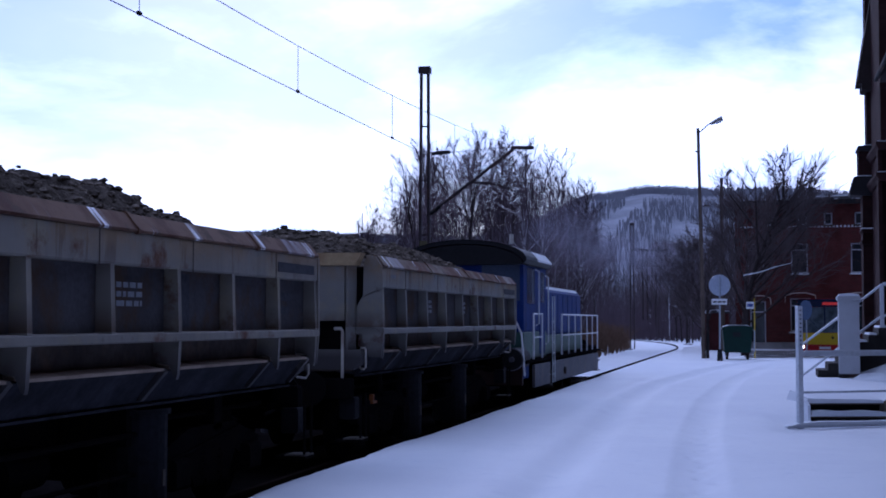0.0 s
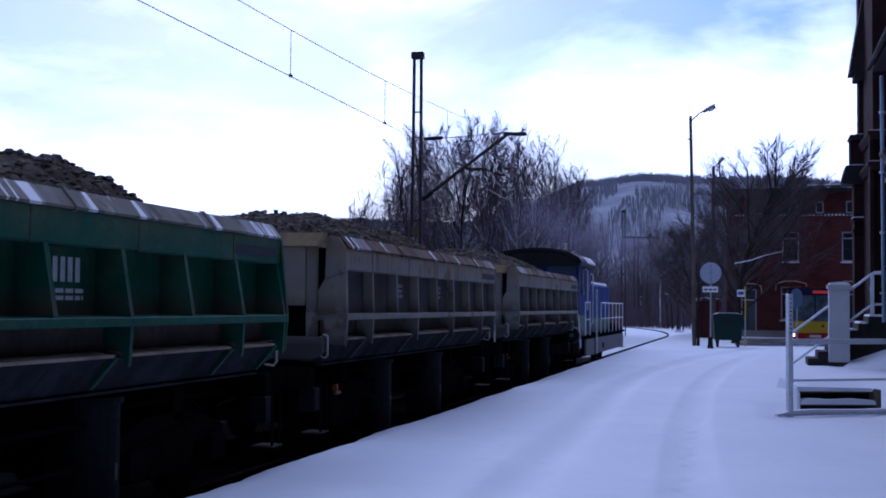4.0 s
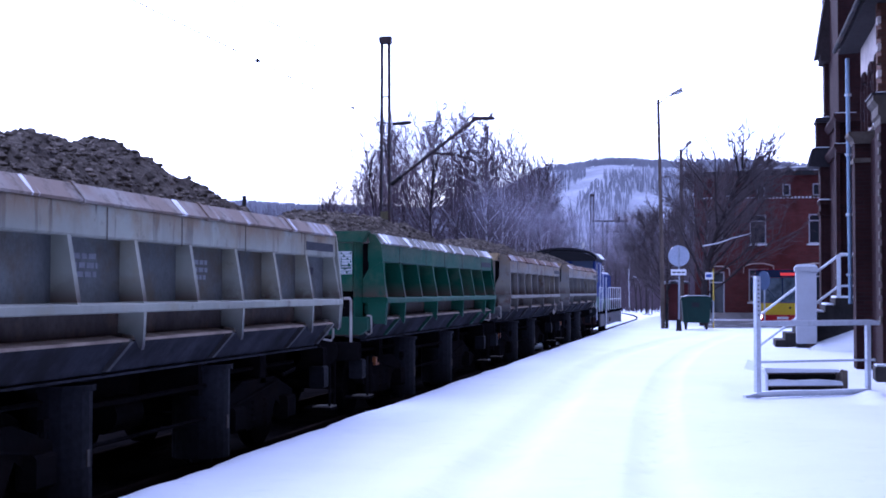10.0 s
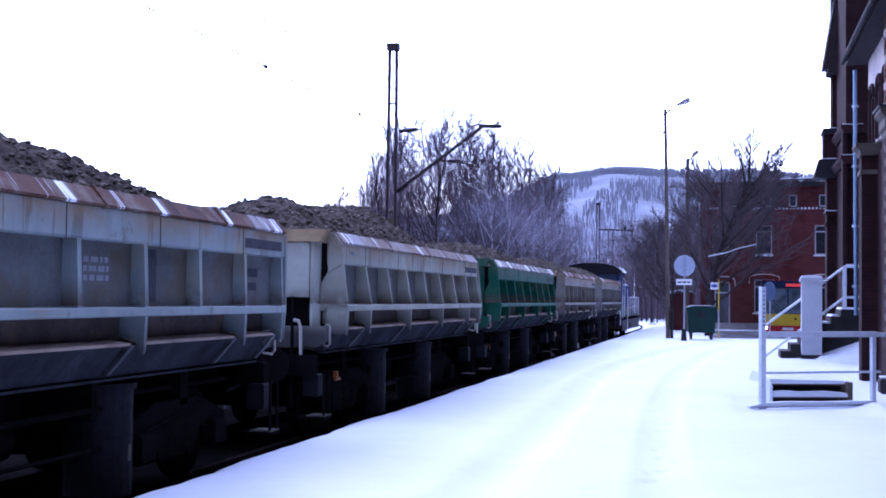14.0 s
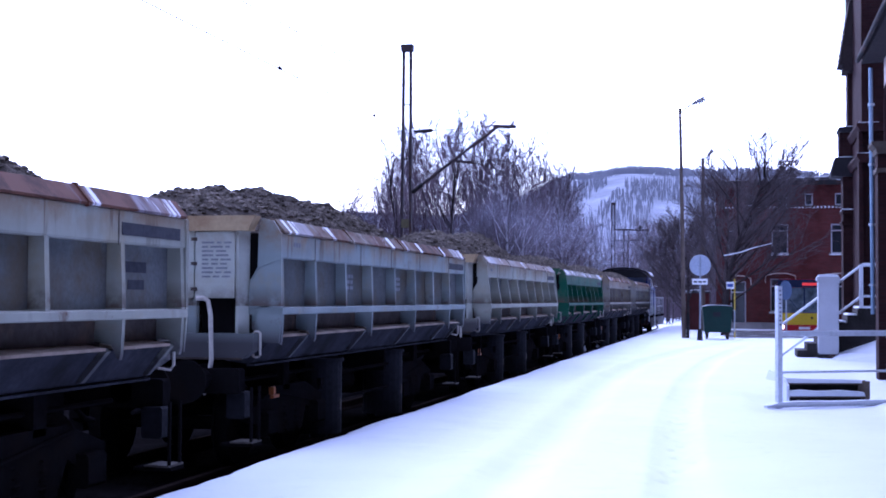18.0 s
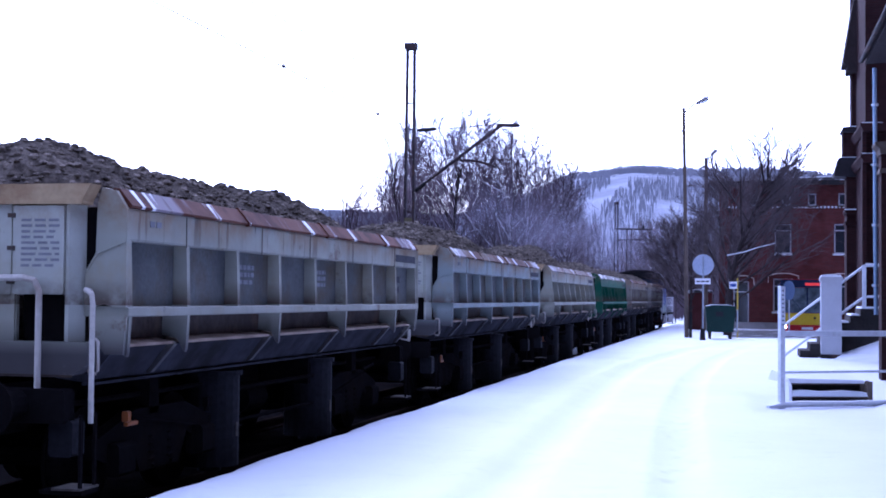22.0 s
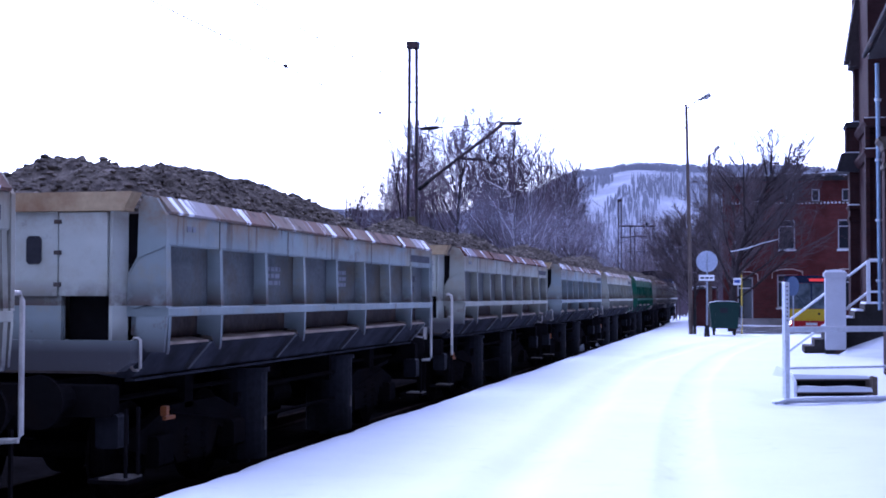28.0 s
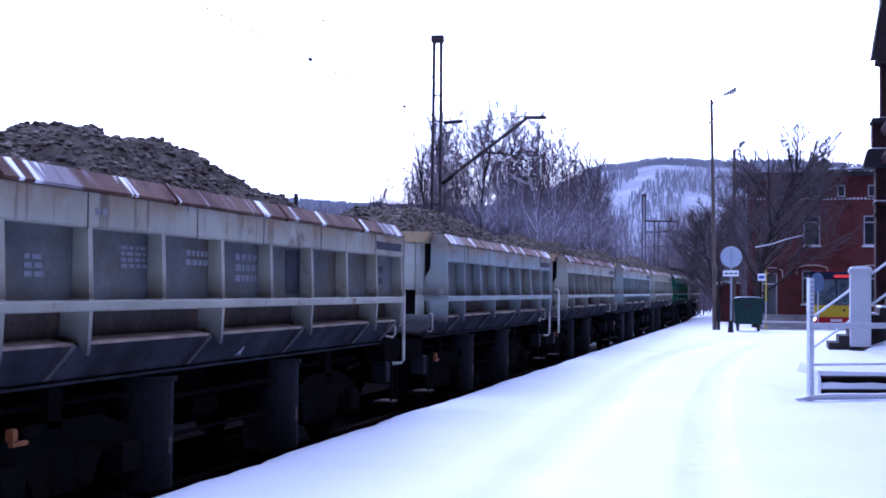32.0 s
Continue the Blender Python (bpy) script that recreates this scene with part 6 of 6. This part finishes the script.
BIRCHES = [with_mat(grow(100 + i, 9.5, 0.62 + 0.05 * i, kids=(20 + i, 5, 4, 3), thick=0.0066, fork=0.20 + 0.03 * i, reach=0.33, dome=0.66, fine=0.0042), BIRCH if i in (2, 4) else BARK, TWIG) for i in range(5)]
rng = random.Random(77)
for i in range(66):
    # a stand on the slope behind the track, higher in its middle, running on along the line
    u = i / 65
    bearing = -17.0 + 10.2 * u + rng.uniform(-0.4, 0.4)
    y = rng.uniform(58, 80) if bearing < -9.2 else rng.uniform(84, 112)
    x = y * math.tan(radians(bearing))
    crest = float(np.interp(bearing, [-16.5, -15.2, -14.0, -12.5, -11.0, -9.6, -8.4, -7.4, -6.6], [5.2, 6.7, 8.4, 9.2, 9.1, 8.6, 7.9, 6.6, 5.2]))
    h = y * math.tan(radians(crest)) + 1.58 - ground_z(x, y)
    s = h * rng.choice((1.0, 0.98, 0.95, 0.9, 0.8)) / 9.6
    tree("birch_tree", BIRCHES[i % 5], BARK, TWIG, "bare birch tree on the bank behind the track", (x, y, ground_z(x, y) - 0.1), rng.uniform(0, 360), s, "birch stand behind the track")

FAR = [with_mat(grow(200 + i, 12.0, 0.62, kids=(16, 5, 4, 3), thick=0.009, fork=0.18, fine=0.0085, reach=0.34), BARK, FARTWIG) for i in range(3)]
for i in range(125):
    y = rng.uniform(125, 190)
    bearing = rng.uniform(-9.0, 1.0)
    x = y * math.tan(radians(bearing))
    if abs(x - track_point(y)) < 4.5:
        continue
    s = (y * math.tan(radians(3.5 if bearing > -6.8 else 4.6)) + 2.5) * rng.uniform(0.65, 1.0) / 12.0
    tree("roadside_tree", FAR[i % 3], BARK, TWIG, "dark bare tree beyond the end of the platform", (x, y, ground_z(x, y) - 0.2), rng.uniform(0, 360), s, "trees beyond the platform")

BROAD = with_mat(grow(301, 8.4, 0.85, kids=(22, 8, 7, 5), thick=0.018, fork=0.18, dome=0.35, fine=0.0068, reach=0.47), BARK, BROADTWIG)
tree("broad_tree", BROAD, BARK, TWIG, "bare spreading tree with a little snow on its boughs", (-0.90, 63.5, 0), 255, 1.04)
BROAD2 = with_mat(grow(305, 8.0, 0.85, kids=(21, 8, 7, 5), thick=0.017, fork=0.18, dome=0.35, fine=0.0068, reach=0.47), BARK, BROADTWIG)
tree("broad_tree", BROAD2, BARK, TWIG, "bare tree crown behind the lamp post", (-2.9, 74.0, 0), 200, 0.74)
tree("broad_tree", BROAD2, BARK, TWIG, "bare tree by the brick house", (-1.0, 70.5, 0), 235, 0.98)
tree("broad_tree", BROAD, BARK, TWIG, "bare tree beyond the brick house", (-3.6, 84.0, 0), 120, 0.72)
bough = part("snow_bough", B().tube([(-0.85, 63.2, 3.62), (-0.1, 62.6, 3.75), (0.5, 62.3, 3.95), (1.25, 62.0, 4.12)], 0.03, 6, 0.012), SNOW)
tagged(bough, "strip of snow lying along a low bough", "snow")


sig = thing("railway_signal", "small dark railway signal head on a banded white post", "signal", (-11.7, 145.0, ground_z(-11.7, 145.0)))
part("post", B().tube([(0, 0, -0.1), (0, 0, 3.3)], 0.07, 8), FRAMEWHITE, sig)
for i in range(4):
    part("band", B().tube([(0, 0, 0.5 + 0.75 * i), (0, 0, 0.85 + 0.75 * i)], 0.075, 8), BLACKINK, sig)
part("head", B().box(-0.2, 0.2, -0.12, 0.12, 3.3, 4.5, 0.06), BLACKINK, sig)
wp = thing("marker_post", "thin white post with a bent top beside the far track", "post", (-9.3, 140.0, ground_z(-9.3, 140.0)))
part("post", B().tube([(0, 0, -0.1), (-0.05, 0, 3.4), (0.06, 0, 5.6)], 0.07, 8, 0.045), FRAMEWHITE, wp)
part("arm", B().tube([(0.25, 0, 3.6), (0.7, 0, 3.5), (1.1, 0, 2.9)], 0.05, 6), FRAMEWHITE, wp)
m3 = lattice_mast((-6.3, 118.0, ground_z(-6.3, 118.0)), 7.5)
part("cross_beam", B().tube([(0.0, 0, 5.9), (-4.0, 0, 5.95)], 0.05, 6), MASTSTEEL, m3)
shed = thing("garden_shed", "low dark red shed with snow on its roof beside the house", "shed", (-2.35, 74.0, 0))
part("wall", B().box(-0.75, 0.55, 0, 1.6, -0.1, 1.95), plain("shed_red", (0.075, 0.02, 0.02), 0.8), shed)
part("roof", B().prism([(-0.85, 1.95), (0.65, 1.95), (0.65, 2.02), (-0.1, 2.12), (-0.85, 2.02)], -0.15, 1.75), ROOFDARK, shed)
part("snow", B().prism([(-0.8, 2.06), (0.6, 2.06), (-0.1, 2.16)], -0.14, 1.7), SNOW, shed)


pb = thing("stove_pipe", "dark stub of a pipe behind the wagons", "pipe", (-21.8, 60.0, ground_z(-21.8, 60.0)))
part("pipe", B().tube([(0, 0, -0.1), (0, 0, 6.0 - ground_z(-21.8, 60.0))], 0.10, 10), DARKSTEEL, pb)
part("cap", B().cyl(0, 0, 5.95 - ground_z(-21.8, 60.0), 0.13, 0.06, "z", 10), DARKSTEEL, pb)
for x, h in ((-18.02, 6.53), (-18.2, 6.19)):
    pl = thing("wooden_stake", "thin bare wooden stake on the bank behind the track", "stake", (x, 60.0, ground_z(x, 60.0)), group="stakes on the bank")
    part("stake", B().tube([(0, 0, -0.1), (0.03, 0, h - ground_z(x, 60.0))], 0.035, 6, 0.02), BARK, pl)


# ---- scrub on the bank, hills behind ----
def scrub(n, seed, zone, hmin, hmax, spread=0.25):
    r, g = random.Random(seed), B()
    for _ in range(n):
        x, y = zone(r)
        z, h = ground_z(x, y) - 0.05, r.uniform(hmin, hmax)
        for _ in range(4):
            dx, dy = r.gauss(0, spread) * h, r.gauss(0, spread) * h
            g.tube([(x, y, z), (x + dx * 0.4, y + dy * 0.4, z + h * 0.6), (x + dx, y + dy, z + h * r.uniform(0.8, 1.0))], 0.012, 3, 0.004)
    return g


solid("bank_scrub", scrub(3000, 9, lambda r: (lambda yy: (track_point(yy) - r.uniform(2.6, 9.0), yy))(r.uniform(50, 125)), 0.6, 1.9), SCRUB, "brown dry grass and scrub on the snowy bank", "scrub", kind="stuff")
solid("wood_undergrowth", scrub(4200, 12, lambda r: (-r.uniform(10.5, 24), r.uniform(54, 88)), 1.2, 4.5, 0.16), TWIG, "dense bare undergrowth among the birches", "undergrowth", kind="stuff")
solid("far_undergrowth", scrub(3600, 15, lambda r: (r.uniform(-30, 3), r.uniform(135, 190)), 1.5, 6.5, 0.16), TWIG, "dense bare undergrowth beyond the platform", "undergrowth", kind="stuff")


def hill_z(az, d):
    """Height of the hills by bearing (degrees right of the track) and distance."""
    ridge = float(np.interp(az, [-60, -35, -24, -20, -16, -12, -9, -7.3, -4.8, -2.4, 0, 2.2, 3.8, 8, 30, 60], [2.5, 3.2, 3.5, 3.6, 3.4, 3.4, 4.2, 5.1, 5.3, 5.25, 5.25, 5.1, 4.95, 4.6, 3.4, 2.9]))
    u = min(1.0, max(0.0, (d - 330.0) / 500.0))
    top = 830.0 * math.tan(radians(ridge)) + 1.5 * noise.noise(Vector((az * 0.35, d * 0.004, 0)))
    s = u * u * (3 - 2 * u)
    return -2 + top * s + 6 * s * (1 - s) * noise.noise(Vector((az * 0.5, d * 0.01, 4)))


hs = B()
azs, ds = axis_steps([(-60, -26, 2), (-26, 8, 0.4), (8, 60, 2.5)]), axis_steps([(300, 830, 22), (830, 1100, 60)])
for dd in ds:
    hs.v += [(dd * math.sin(radians(a)), dd * math.cos(radians(a)), hill_z(a, dd) - (max(0, dd - 830) * 0.12)) for a in azs]
na = len(azs)
hs.f = [(j * na + i, j * na + i + 1, (j + 1) * na + i + 1, (j + 1) * na + i) for j in range(len(ds) - 1) for i in range(na - 1)]
# bluish low-contrast snow: distance haze is painted into the colour
HILL = plain("hazy_snowy_hillside", (0.275, 0.285, 0.325), 1.0, var=0.12, big=0.012, fine=0.1, bump=0.0, second=(0.39, 0.405, 0.46), amount=0.8, band=(0.46, 0.66), spec=0.0)
solid("backdrop_hills", hs, HILL, "wooded hills under snow with haze in their colour", kind="structure", smooth=True)

woods, hr = B(), random.Random(31)
for _ in range(30000):
    a = hr.uniform(-26, 7)
    d = 340 + 490 * hr.random() ** 0.6
    if 480 < d < 765 and (hr.random() < 0.25 or noise.noise(Vector((a * 0.5, d * 0.012, 9))) < -0.1):
        continue
    x, y, z0 = d * math.sin(radians(a)), d * math.cos(radians(a)), hill_z(a, d)
    h, w = hr.uniform(3.0, 5.5), hr.uniform(0.12, 0.40)
    woods.add([(x + w * 0.1, y, z0 - 1), (x - w * 0.1, y + 0.2, z0 - 1), (x, y - w * 0.1, z0 - 1), (x + w, y, z0 + h * 0.6), (x - w * 0.6, y + w, z0 + h * 0.55), (x - w * 0.6, y - w, z0 + h * 0.65), (x + 0.3 * w, y, z0 + h), (x - 0.4 * w, y, z0 + h * 0.95)],
              [(0, 1, 4, 3), (1, 2, 5, 4), (2, 0, 3, 5), (3, 4, 7, 6), (4, 5, 7), (5, 3, 6, 7)])
# wood colour lifted towards the hillside as painted haze
HAZE = plain("hazy_bare_wood", (0.285, 0.292, 0.335), 1.0, var=0.15, big=0.03, fine=0.4, bump=0.0, spec=0.0)
solid("hill_woods", woods, HAZE, "far bare woods on the snowy hills with haze in their colour", "woods", kind="stuff")


# ---- thin diesel smoke over the train ----
def smoke():
    m, nt, b = tree_of("diesel_smoke")
    b.inputs["Base Color"].default_value = (0.45, 0.43, 0.52, 1)
    b.inputs["Roughness"].default_value, b.inputs["Specular IOR Level"].default_value = 1.0, 0.0
    tc = nt.nodes.new("ShaderNodeTexCoord").outputs["Object"]
    ball = nt.nodes.new("ShaderNodeTexGradient")
    ball.gradient_type = "QUADRATIC_SPHERE"
    link(nt, tc, ball.inputs["Vector"])
    mul = nt.nodes.new("ShaderNodeMath")
    mul.operation = "MULTIPLY"
    link(nt, ball.outputs["Fac"], mul.inputs[0])
    link(nt, ramp_node(nt, noise_node(nt, tc, 1.6, 4.0, 0.6), 0.3, 0.7, (0.05, 0.05, 0.05, 1), (0.46, 0.46, 0.46, 1)), mul.inputs[1])
    link(nt, mul.outputs[0], b.inputs["Alpha"])
    o = thing("exhaust_smoke", "thin bluish diesel smoke drifting over the train", "smoke")
    rng = random.Random(3)
    for x, y, z, r in ((-13.2, 66.0, 4.4, 3.0), (-10.6, 65.0, 4.8, 2.6), (-11.8, 67.5, 6.0, 2.6), (-8.8, 68.5, 5.2, 2.8), (-7.2, 70.0, 4.6, 2.4), (-15.2, 67.0, 4.0, 2.2),
                       (-10.6, 56.6, 5.2, 1.7), (-9.4, 57.2, 4.9, 2.3), (-8.3, 56.9, 4.3, 2.0), (-7.3, 57.4, 3.9, 1.7), (-9.4, 96.0, 5.4, 4.0), (-7.0, 99.0, 5.6, 4.4), (-4.6, 101.0, 5.0, 3.6)):
        # a shallow unit bowl, scaled to the puff
        g, n = B(), 18
        g.v = [(0, -0.12, 0)] + [(q * math.cos(2 * math.pi * i / n), -0.12 * (1 - q * q), q * math.sin(2 * math.pi * i / n)) for q in (0.35, 0.7, 0.99) for i in range(n)]
        g.f = [(0, 1 + i, 1 + (i + 1) % n) for i in range(n)] + [(1 + k * n + i, 1 + k * n + (i + 1) % n, 1 + (k + 1) * n + (i + 1) % n, 1 + (k + 1) * n + i) for k in range(2) for i in range(n)]
        puff = part("puff", g, m, o, smooth=True)
        puff.matrix_basis = pose(x, y, z, 0, rng.uniform(-40, 40), 10)
        puff.scale = (r * 1.35, r, r * 0.8)
    return o


SMOKE = smoke()


# ---- what moves ----
def motions():
    for ob, off in CARS:
        rows = []
        for t, y in TRAIN:
            y += off
            x0, x1 = track_point(y + 1.8), track_point(y + 8.0)  # the two bogies keep to the bend
            turn = math.degrees(math.atan2(x0 - x1, 6.2))
            rows.append((t, pose(x0 + 1.8 * math.sin(radians(turn)), y, RAIL_Z, 0, 0, turn)))
        walk(ob, rows)
    walk(SMOKE, [(t, pose(1.6 - 0.09 * t, 0, 0.3 - 0.01 * t)) for t in (0, 8, 16, 24, 32)])
    times, ys = [p[0] for p in TRAIN], [p[1] for p in TRAIN]
    steps = [0.2 * i for i in range(161)]
    for wh in WHEELS:
        at = wh.matrix_basis.translation.copy()
        walk(wh, [(t, pose(at.x, at.y, at.z, -math.degrees((float(np.interp(t, times, ys)) - ys[0]) / 0.46), 0, 0)) for t in steps])


motions()
